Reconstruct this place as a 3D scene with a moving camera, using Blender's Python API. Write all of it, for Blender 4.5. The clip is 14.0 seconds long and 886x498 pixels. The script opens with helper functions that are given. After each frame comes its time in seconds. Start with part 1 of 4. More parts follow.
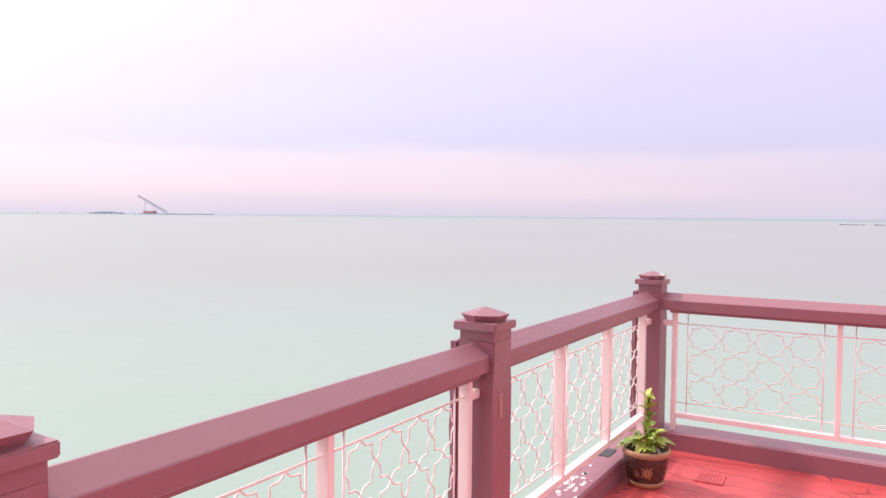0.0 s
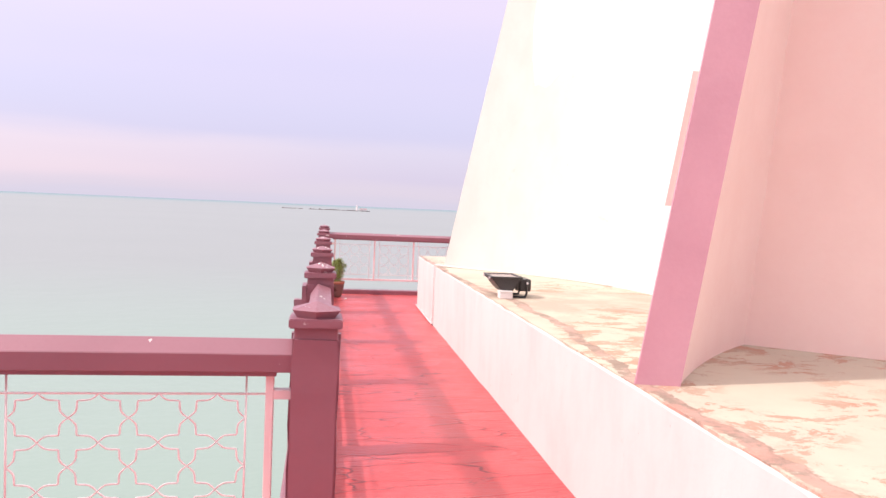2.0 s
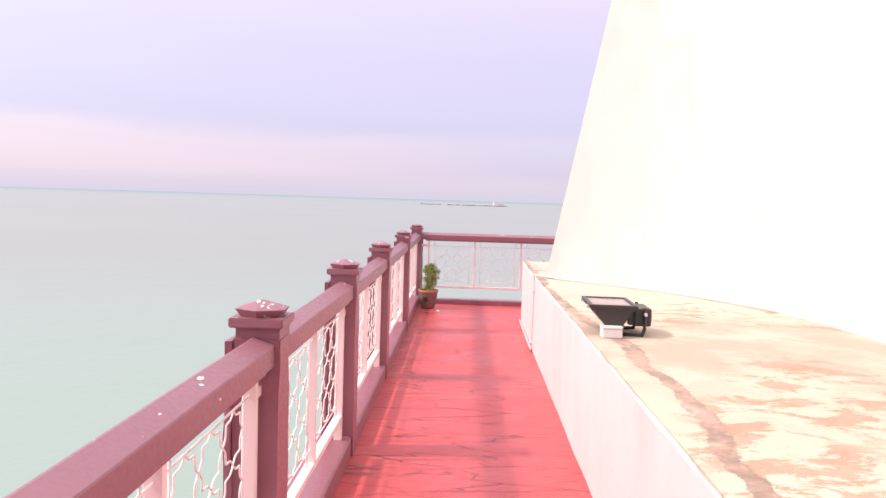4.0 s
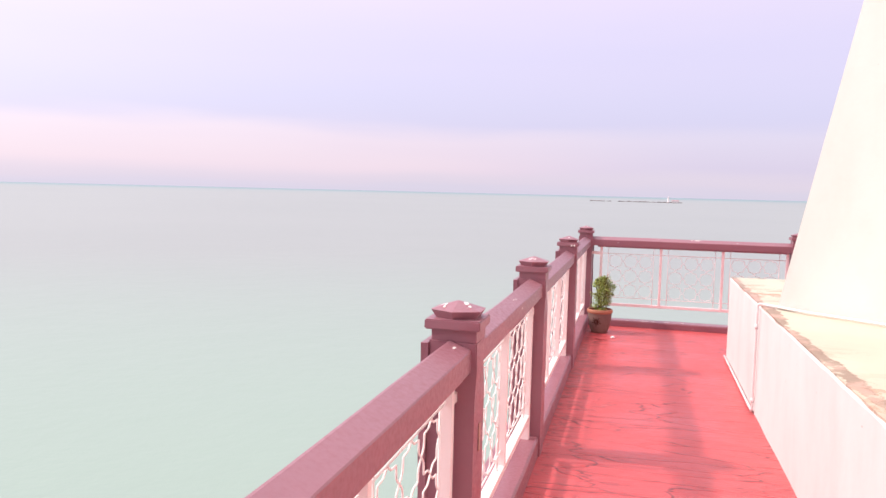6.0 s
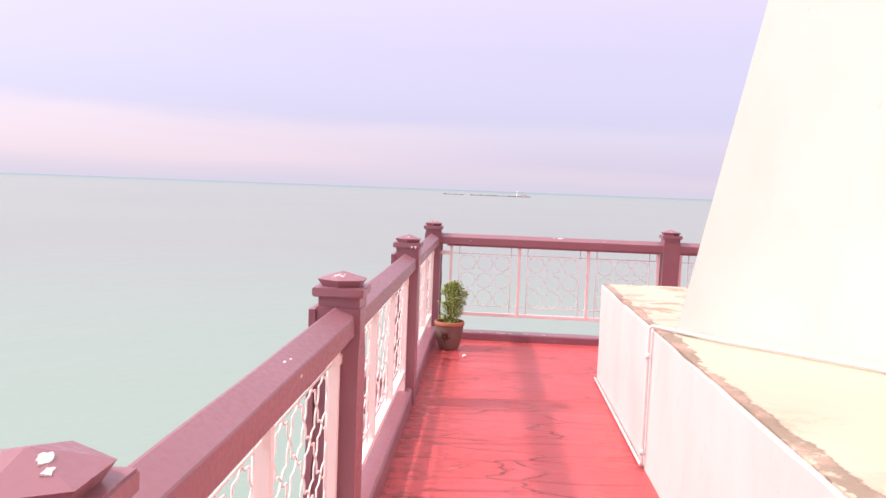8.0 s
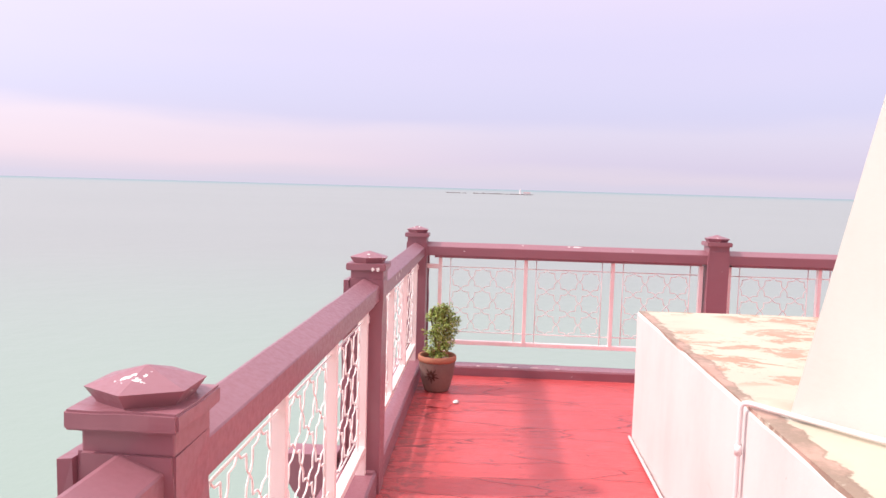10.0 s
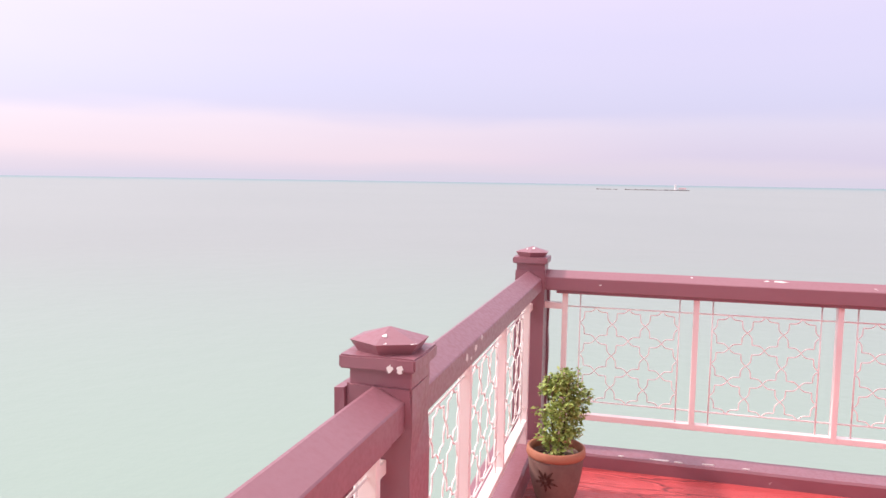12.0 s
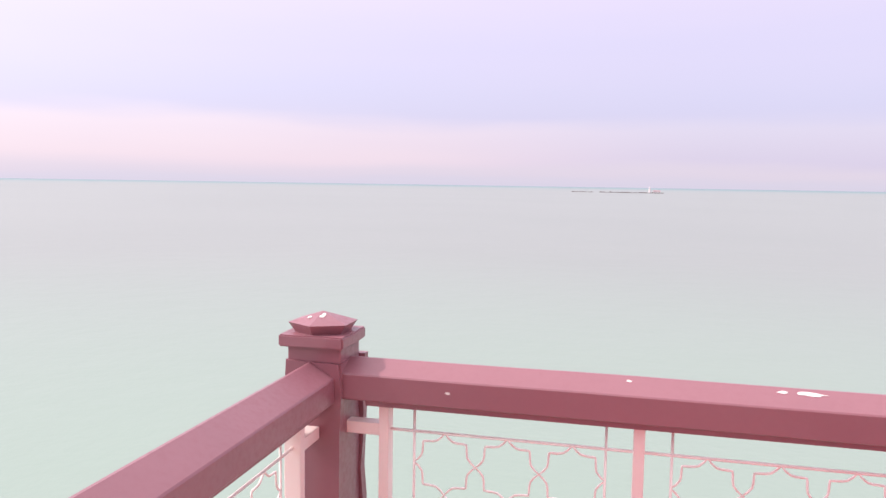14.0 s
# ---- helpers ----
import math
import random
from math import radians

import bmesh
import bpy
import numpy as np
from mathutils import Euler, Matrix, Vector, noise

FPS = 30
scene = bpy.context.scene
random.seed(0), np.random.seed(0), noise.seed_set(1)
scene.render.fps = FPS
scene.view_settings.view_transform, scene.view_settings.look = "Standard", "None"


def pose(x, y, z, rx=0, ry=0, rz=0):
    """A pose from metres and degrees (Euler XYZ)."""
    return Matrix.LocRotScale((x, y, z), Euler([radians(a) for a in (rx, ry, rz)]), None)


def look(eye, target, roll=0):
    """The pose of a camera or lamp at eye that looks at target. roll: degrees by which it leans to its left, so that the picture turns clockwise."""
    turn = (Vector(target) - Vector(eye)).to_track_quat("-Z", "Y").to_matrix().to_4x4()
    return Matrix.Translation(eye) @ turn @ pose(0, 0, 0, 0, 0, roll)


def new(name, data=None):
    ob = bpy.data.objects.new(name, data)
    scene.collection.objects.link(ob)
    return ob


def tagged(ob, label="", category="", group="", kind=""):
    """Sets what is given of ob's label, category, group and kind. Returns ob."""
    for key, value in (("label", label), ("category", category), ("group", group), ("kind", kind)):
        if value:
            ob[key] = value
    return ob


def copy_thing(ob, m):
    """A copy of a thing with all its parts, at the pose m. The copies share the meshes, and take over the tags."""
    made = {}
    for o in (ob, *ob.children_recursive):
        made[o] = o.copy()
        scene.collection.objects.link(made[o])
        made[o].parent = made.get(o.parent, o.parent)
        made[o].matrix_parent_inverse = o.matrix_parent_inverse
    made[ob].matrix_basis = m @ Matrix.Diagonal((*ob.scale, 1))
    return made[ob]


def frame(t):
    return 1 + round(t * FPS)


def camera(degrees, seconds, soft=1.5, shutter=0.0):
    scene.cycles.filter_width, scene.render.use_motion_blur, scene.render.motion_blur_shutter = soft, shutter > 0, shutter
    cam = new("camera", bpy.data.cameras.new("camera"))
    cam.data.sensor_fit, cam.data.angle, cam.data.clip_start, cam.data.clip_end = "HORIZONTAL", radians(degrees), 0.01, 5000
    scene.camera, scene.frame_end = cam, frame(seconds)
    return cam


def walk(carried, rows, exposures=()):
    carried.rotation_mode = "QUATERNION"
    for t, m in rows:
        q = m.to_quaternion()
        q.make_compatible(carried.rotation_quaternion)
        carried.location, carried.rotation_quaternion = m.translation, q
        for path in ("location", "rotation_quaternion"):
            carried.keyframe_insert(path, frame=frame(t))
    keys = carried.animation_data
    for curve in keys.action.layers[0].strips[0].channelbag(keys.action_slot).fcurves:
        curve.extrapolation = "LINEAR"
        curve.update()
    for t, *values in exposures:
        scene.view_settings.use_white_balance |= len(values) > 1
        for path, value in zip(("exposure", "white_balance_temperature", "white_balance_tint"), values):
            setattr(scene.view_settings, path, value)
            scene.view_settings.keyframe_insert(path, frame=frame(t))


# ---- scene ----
cam = camera(62.1, 14.0)
PATH = [
    (0, (0.613, 2.051, 1.521), (-0.433, 3.753, 1.429), 0.5),
    (0.5, (0.878, 2.648, 1.508), (0.469, 4.604, 1.415), 1.8),
    (1, (1.058, 3.234, 1.519), (1.067, 5.232, 1.428), 2.3),
    (1.5, (1.285, 3.766, 1.523), (1.482, 5.754, 1.423), 2.2),
    (2, (1.49, 4.289, 1.511), (1.806, 6.261, 1.403), 2.5),
    (2.2, (1.575, 4.465, 1.507), (1.931, 6.43, 1.397), 2.5),
    (4.3, (2.21, 6.505, 1.532), (2.046, 8.493, 1.394), 1.6),
    (4.5, (2.233, 6.721, 1.511), (1.996, 8.702, 1.373), 1.5),
    (5, (2.255, 7.22, 1.47), (1.841, 9.17, 1.319), 1.3),
    (5.5, (2.158, 7.681, 1.51), (1.667, 9.613, 1.356), 1.5),
    (6, (2.028, 8.109, 1.524), (1.525, 10.038, 1.368), 1.4),
    (6.5, (1.898, 8.484, 1.527), (1.46, 10.429, 1.371), 1.5),
    (7, (1.917, 8.853, 1.469), (1.609, 10.823, 1.311), 1.7),
    (7.5, (2.015, 9.273, 1.491), (1.815, 11.256, 1.333), 1.9),
    (8, (1.989, 9.685, 1.48), (1.874, 11.675, 1.316), 2.2),
    (8.2, (1.94, 9.883, 1.46), (1.856, 11.874, 1.296), 2.3),
    (10.5, (2.054, 11.584, 1.487), (1.905, 13.571, 1.316), 1.4),
    (11, (2.059, 12.064, 1.504), (1.851, 14.045, 1.328), 1.4),
    (11.5, (2.052, 12.519, 1.503), (1.697, 14.479, 1.324), 1.2),
    (12, (2.039, 12.994, 1.51), (1.52, 14.917, 1.326), 0.9),
    (12.5, (2.03, 13.541, 1.501), (1.379, 15.423, 1.316), 0.7),
    (13, (2.075, 14.112, 1.492), (1.429, 15.995, 1.303), 0.8),
    (13.5, (2.119, 14.615, 1.517), (1.528, 16.517, 1.336), 0.8),
    (14, (2.256, 15.097, 1.52), (1.798, 17.036, 1.344), 0.9),
]
walk(cam, [(t, look(eye, target, roll)) for t, eye, target, roll in PATH], exposures=((0.0, 0.37), (14.0, 0.37)))

# ---- sky, sun ----
SUN_TRAVEL = Vector((0.96, 0.11, -1.0)).normalized()
SEA_Z = -4.6
world = bpy.data.worlds.new("world")
scene.world = world
world.use_nodes = True
wn, wl = world.node_tree.nodes, world.node_tree.links
wn.clear()
w_out = wn.new("ShaderNodeOutputWorld")
w_sky = wn.new("ShaderNodeTexSky")
w_sky.sky_type = "NISHITA"
w_sky.sun_disc = False
w_sky.sun_elevation = math.asin(-SUN_TRAVEL.z)
w_sky.sun_rotation = math.atan2(-SUN_TRAVEL.x, -SUN_TRAVEL.y)
w_sky.dust_density = 5.0
w_bg = wn.new("ShaderNodeBackground")
w_bg.inputs["Strength"].default_value = 0.05
wl.new(w_sky.outputs["Color"], w_bg.inputs["Color"])
# hazy cloud deck over the clear sky: soft layers by elevation, stirred a little
w_tc = wn.new("ShaderNodeTexCoord")
w_map = wn.new("ShaderNodeMapping")
w_map.inputs["Scale"].default_value = (1.3, 1.3, 9.0)
wl.new(w_tc.outputs["Generated"], w_map.inputs["Vector"])
w_noise = wn.new("ShaderNodeTexNoise")
w_noise.inputs["Scale"].default_value = 1.6
w_noise.inputs["Detail"].default_value = 4.0
w_noise.inputs["Roughness"].default_value = 0.45
wl.new(w_map.outputs["Vector"], w_noise.inputs["Vector"])
w_sep = wn.new("ShaderNodeSeparateXYZ")
wl.new(w_tc.outputs["Generated"], w_sep.inputs["Vector"])
w_warp = wn.new("ShaderNodeMath")
w_warp.operation = "MULTIPLY_ADD"
wl.new(w_noise.outputs["Fac"], w_warp.inputs[0])
w_warp.inputs[1].default_value = 0.06
w_warp.inputs[2].default_value = -0.03
w_el = wn.new("ShaderNodeMath")
w_el.operation = "ADD"
wl.new(w_sep.outputs["Z"], w_el.inputs[0])
wl.new(w_warp.outputs[0], w_el.inputs[1])
w_ramp = wn.new("ShaderNodeValToRGB")
w_ramp.color_ramp.interpolation = "EASE"
HAZE = ((0.0, (0.55, 0.51, 0.62)), (0.010, (0.58, 0.515, 0.615)), (0.032, (0.645, 0.535, 0.625)), (0.070, (0.61, 0.51, 0.615)), (0.098, (0.475, 0.435, 0.61)),
        (0.17, (0.51, 0.445, 0.61)), (0.27, (0.60, 0.49, 0.615)), (0.45, (0.82, 0.76, 0.85)), (1.0, (1.12, 1.09, 1.12)))
# away from the sun the pink band near the horizon dulls to lilac
HAZE_EAST = tuple((p, (0.53, 0.475, 0.615) if 0.02 < p < 0.08 else c) for p, c in HAZE)
w_ramp_east = wn.new("ShaderNodeValToRGB")
w_ramp_east.color_ramp.interpolation = "EASE"
for ramp, stops in ((w_ramp, HAZE), (w_ramp_east, HAZE_EAST)):
    elements = ramp.color_ramp.elements
    while len(elements) < len(stops):
        elements.new(0.5)
    for el, (p, c) in zip(elements, stops):
        el.position, el.color = p, (*c, 1)
    wl.new(w_el.outputs[0], ramp.inputs["Fac"])
w_side = wn.new("ShaderNodeMapRange")
w_side.interpolation_type = "SMOOTHSTEP"
w_side.inputs["From Min"].default_value = -0.35
w_side.inputs["From Max"].default_value = 0.15
wl.new(w_sep.outputs["X"], w_side.inputs["Value"])
w_mix = wn.new("ShaderNodeMix")
w_mix.data_type = "RGBA"
wl.new(w_side.outputs["Result"], w_mix.inputs[0])
wl.new(w_ramp.outputs["Color"], w_mix.inputs[6])
wl.new(w_ramp_east.outputs["Color"], w_mix.inputs[7])
# the haze glows towards the sun
w_dot = wn.new("ShaderNodeVectorMath")
w_dot.operation = "DOT_PRODUCT"
wl.new(w_tc.outputs["Generated"], w_dot.inputs[0])
w_dot.inputs[1].default_value = (-SUN_TRAVEL.x, -SUN_TRAVEL.y, -SUN_TRAVEL.z)
w_glow = wn.new("ShaderNodeMapRange")
w_glow.interpolation_type = "SMOOTHSTEP"
w_glow.inputs["From Min"].default_value = -0.1
w_glow.inputs["From Max"].default_value = 0.95
w_glow.inputs["To Min"].default_value = 0.99
w_glow.inputs["To Max"].default_value = 1.06
wl.new(w_dot.outputs["Value"], w_glow.inputs["Value"])
w_haze = wn.new("ShaderNodeBackground")
wl.new(w_mix.outputs[2], w_haze.inputs["Color"])
wl.new(w_glow.outputs["Result"], w_haze.inputs["Strength"])
w_add = wn.new("ShaderNodeAddShader")
wl.new(w_bg.outputs[0], w_add.inputs[0])
wl.new(w_haze.outputs[0], w_add.inputs[1])
wl.new(w_add.outputs[0], w_out.inputs["Surface"])

sun_data = bpy.data.lights.new("sun", "SUN")
sun_data.energy, sun_data.angle, sun_data.color = 2.5, radians(2.5), (1.0, 0.95, 0.88)
sun = new("sun", sun_data)
sun.matrix_world = look((0, 0, 30), Vector((0, 0, 30)) + SUN_TRAVEL)


# ---- materials ----
def material(name, rough=0.6, metal=0.0, spec=0.5):
    m = bpy.data.materials.new(name)
    m.use_nodes = True
    b = m.node_tree.nodes["Principled BSDF"]
    b.inputs["Roughness"].default_value = rough
    b.inputs["Metallic"].default_value = metal
    b.inputs["Specular IOR Level"].default_value = spec
    return m, m.node_tree.nodes, m.node_tree.links, b


def coords(n, l, scale=(1, 1, 1), kind="Object"):
    tc, mp = n.new("ShaderNodeTexCoord"), n.new("ShaderNodeMapping")
    mp.inputs["Scale"].default_value = scale
    if kind == "World":
        geo = n.new("ShaderNodeNewGeometry")
        l.new(geo.outputs["Position"], mp.inputs["Vector"])
    else:
        l.new(tc.outputs[kind], mp.inputs["Vector"])
    return mp.outputs["Vector"]


def noise_tex(n, l, vec, scale, detail=4.0, rough=0.55, distort=0.0):
    t = n.new("ShaderNodeTexNoise")
    t.inputs["Scale"].default_value = scale
    t.inputs["Detail"].default_value = detail
    t.inputs["Roughness"].default_value = rough
    t.inputs["Distortion"].default_value = distort
    l.new(vec, t.inputs["Vector"])
    return t.outputs["Fac"]


def step(n, l, value, lo, hi, a=0.0, b=1.0):
    t = n.new("ShaderNodeMapRange")
    t.interpolation_type = "SMOOTHSTEP"
    for key, v in (("From Min", lo), ("From Max", hi), ("To Min", a), ("To Max", b)):
        t.inputs[key].default_value = v
    l.new(value, t.inputs["Value"])
    return t.outputs["Result"]


def math_node(n, l, op, a, b):
    t = n.new("ShaderNodeMath")
    t.operation = op
    for k, v in enumerate((a, b)):
        if isinstance(v, (int, float)):
            t.inputs[k].default_value = v
        else:
            l.new(v, t.inputs[k])
    return t.outputs[0]


def mix(n, l, fac, a, b):
    t = n.new("ShaderNodeMix")
    t.data_type = "RGBA"
    for k, v in ((0, fac), (6, a), (7, b)):
        if isinstance(v, tuple):
            t.inputs[k].default_value = (*v, 1)
        elif isinstance(v, (int, float)):
            t.inputs[k].default_value = v
        else:
            l.new(v, t.inputs[k])
    return t.outputs[2]


def bump(n, l, b, height, strength, distance=0.01):
    t = n.new("ShaderNodeBump")
    t.inputs["Strength"].default_value = strength
    t.inputs["Distance"].default_value = distance
    l.new(height, t.inputs["Height"])
    l.new(t.outputs["Normal"], b.inputs["Normal"])


def painted(name, colour, dark, rough=0.5, chips=None, chip_colour=(0.75, 0.66, 0.64), chip_edge=(0.70, 0.73), chip_gate=(0.50, 0.58), relief=0.3, grain=60, spec=0.5):
    """Brushed paint: slow blotches, fine grain, and chips where given."""
    m, n, l, b = material(name, rough, spec=spec)
    v = coords(n, l, kind="World")
    col = mix(n, l, step(n, l, noise_tex(n, l, v, 2.3, 5), 0.3, 0.75), colour, dark)
    fine = noise_tex(n, l, v, grain, 6, 0.6)
    col = mix(n, l, step(n, l, fine, 0.35, 0.75, 0.0, 0.2), col, dark)
    if chips:
        c = math_node(n, l, "MULTIPLY", step(n, l, noise_tex(n, l, v, chips, 5, 0.62), *chip_edge),
                      step(n, l, noise_tex(n, l, v, 2.1, 2), *chip_gate))
        col = mix(n, l, c, col, chip_colour)
    l.new(col, b.inputs["Base Color"])
    l.new(step(n, l, fine, 0.3, 0.8, rough - 0.08, rough + 0.15), b.inputs["Roughness"])
    bump(n, l, b, noise_tex(n, l, v, 18, 3, 0.5), relief, 0.006)
    return m


PURPLE = painted("maroon_paint", (0.300, 0.118, 0.149), (0.276, 0.108, 0.137), 0.38, chips=15, chip_edge=(0.70, 0.71), relief=0.010, spec=0.6)
CHIPPED = painted("chipped_maroon_paint", (0.300, 0.118, 0.149), (0.276, 0.108, 0.137), 0.38, chips=15, chip_colour=(0.84, 0.79, 0.78), chip_edge=(0.64, 0.65), chip_gate=(0.30, 0.40), relief=0.04, spec=0.6)
PINK_METAL = painted("pale_pink_metal_paint", (0.94, 0.76, 0.75), (0.91, 0.70, 0.69), 0.4, relief=0.1, grain=140)
PINK_ROD = painted("pale_pink_rod_paint", (0.96, 0.83, 0.82), (0.94, 0.79, 0.78), 0.4, relief=0.05, grain=140)
TRIM = painted("mauve_wall_paint", (0.60, 0.30, 0.36), (0.54, 0.26, 0.32), 0.6, relief=0.35)
# peach tone of the north and south hollows, side wall and conduit cover
PEACH = painted("peach_wall", (0.96, 0.725, 0.68), (0.93, 0.68, 0.635), 0.7, relief=0.2, grain=25)


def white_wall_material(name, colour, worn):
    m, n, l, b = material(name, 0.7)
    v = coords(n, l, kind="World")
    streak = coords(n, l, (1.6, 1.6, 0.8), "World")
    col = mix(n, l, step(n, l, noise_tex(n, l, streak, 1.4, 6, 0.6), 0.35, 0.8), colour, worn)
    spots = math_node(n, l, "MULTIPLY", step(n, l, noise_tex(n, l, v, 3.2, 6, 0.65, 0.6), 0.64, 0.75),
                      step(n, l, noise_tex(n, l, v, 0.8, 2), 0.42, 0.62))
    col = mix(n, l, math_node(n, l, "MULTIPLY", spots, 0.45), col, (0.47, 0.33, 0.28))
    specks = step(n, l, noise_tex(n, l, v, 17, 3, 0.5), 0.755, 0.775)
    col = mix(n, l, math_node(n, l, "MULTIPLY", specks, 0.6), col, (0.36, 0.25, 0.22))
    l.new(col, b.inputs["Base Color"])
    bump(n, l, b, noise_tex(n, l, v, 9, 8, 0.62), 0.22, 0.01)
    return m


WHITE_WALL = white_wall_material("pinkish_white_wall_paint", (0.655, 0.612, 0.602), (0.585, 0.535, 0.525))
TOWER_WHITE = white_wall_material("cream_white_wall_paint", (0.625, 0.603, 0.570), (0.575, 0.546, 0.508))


def plinth_top_material():
    """Cream paint worn off in red-brown patches, with a dark worn line along the outer edge."""
    m, n, l, b = material("worn_cream_paint", 0.75)
    v = coords(n, l, kind="World")
    sep = n.new("ShaderNodeSeparateXYZ")
    l.new(v, sep.inputs["Vector"])
    fine = noise_tex(n, l, v, 26, 8, 0.75)
    col = mix(n, l, step(n, l, noise_tex(n, l, v, 1.1, 5), 0.35, 0.7), (0.57, 0.50, 0.40), (0.51, 0.435, 0.35))
    # tan wash where rain stands round the lamp
    wash = math_node(n, l, "MULTIPLY", step(n, l, sep.outputs["Y"], 8.6, 9.8), step(n, l, sep.outputs["Y"], 10.8, 11.6, 1.0, 0.0))
    wash = math_node(n, l, "MULTIPLY", wash, step(n, l, noise_tex(n, l, v, 2.6, 7, 0.65), 0.36, 0.58, 0.2, 0.85))
    col = mix(n, l, wash, col, (0.46, 0.315, 0.25))
    # patches where the paint has gone
    where = step(n, l, noise_tex(n, l, v, 0.85, 3, 0.5), 0.42, 0.52)
    ragged = math_node(n, l, "ADD", noise_tex(n, l, coords(n, l, (1.0, 1.5, 1.0), "World"), 3.8, 10, 0.72, 0.5), math_node(n, l, "MULTIPLY", fine, 0.16))
    worn = math_node(n, l, "MULTIPLY", step(n, l, ragged, 0.590, 0.622), where)
    tone = mix(n, l, step(n, l, noise_tex(n, l, v, 6, 6, 0.65), 0.38, 0.62), (0.46, 0.20, 0.13), (0.40, 0.26, 0.19))
    col = mix(n, l, math_node(n, l, "MULTIPLY", worn, 0.78), col, tone)
    # faint pink undercoat specks around them
    specks = math_node(n, l, "MULTIPLY", step(n, l, math_node(n, l, "ADD", noise_tex(n, l, v, 7, 10, 0.8), math_node(n, l, "MULTIPLY", fine, 0.1)), 0.60, 0.66), where)
    col = mix(n, l, math_node(n, l, "MULTIPLY", specks, 0.5), col, (0.62, 0.36, 0.28))
    # worn line along the edge
    wob = math_node(n, l, "MULTIPLY", noise_tex(n, l, v, 1.6, 8, 0.68), 0.30)
    wob = math_node(n, l, "ADD", wob, step(n, l, sep.outputs["Y"], 9.9, 11.6, 0.0, 0.125))
    wob = math_node(n, l, "ADD", wob, step(n, l, sep.outputs["Y"], 7.3, 9.2, 0.13, 0.0))
    wob = math_node(n, l, "ADD", wob, math_node(n, l, "MULTIPLY", fine, 0.05))
    d = math_node(n, l, "SUBTRACT", math_node(n, l, "ADD", sep.outputs["X"], wob), 3.225)
    band = math_node(n, l, "MULTIPLY", step(n, l, d, -0.046, -0.036), step(n, l, d, 0.030, 0.046, 1.0, 0.0))
    band = math_node(n, l, "MULTIPLY", band, step(n, l, noise_tex(n, l, v, 5, 9, 0.75), 0.36, 0.46, 0.15, 1.0))
    col = mix(n, l, math_node(n, l, "MULTIPLY", band, 0.9), col, mix(n, l, step(n, l, noise_tex(n, l, v, 4.2, 8, 0.7), 0.42, 0.58), (0.27, 0.18, 0.14), (0.46, 0.28, 0.23)))
    rim = math_node(n, l, "MULTIPLY", band, step(n, l, math_node(n, l, "ABSOLUTE", math_node(n, l, "ADD", d, 0.004), 0.0), 0.028, 0.040))
    col = mix(n, l, math_node(n, l, "MULTIPLY", rim, 0.6), col, (0.22, 0.14, 0.11))
    # pink scraped margin on the near stretch
    near = math_node(n, l, "MULTIPLY", step(n, l, sep.outputs["Y"], 6.9, 7.5, 1.0, 0.0), step(n, l, math_node(n, l, "ADD", sep.outputs["X"], wob), 3.16, 3.40, 1.0, 0.0))
    near = math_node(n, l, "MULTIPLY", near, step(n, l, noise_tex(n, l, v, 8, 10, 0.75), 0.46, 0.54))
    col = mix(n, l, math_node(n, l, "MULTIPLY", near, 0.7), col, (0.56, 0.30, 0.24))
    l.new(col, b.inputs["Base Color"])
    bump(n, l, b, math_node(n, l, "SUBTRACT", noise_tex(n, l, v, 20, 8, 0.65), math_node(n, l, "MULTIPLY", worn, 0.5)), 0.4, 0.008)
    return m


PLINTH_TOP = plinth_top_material()


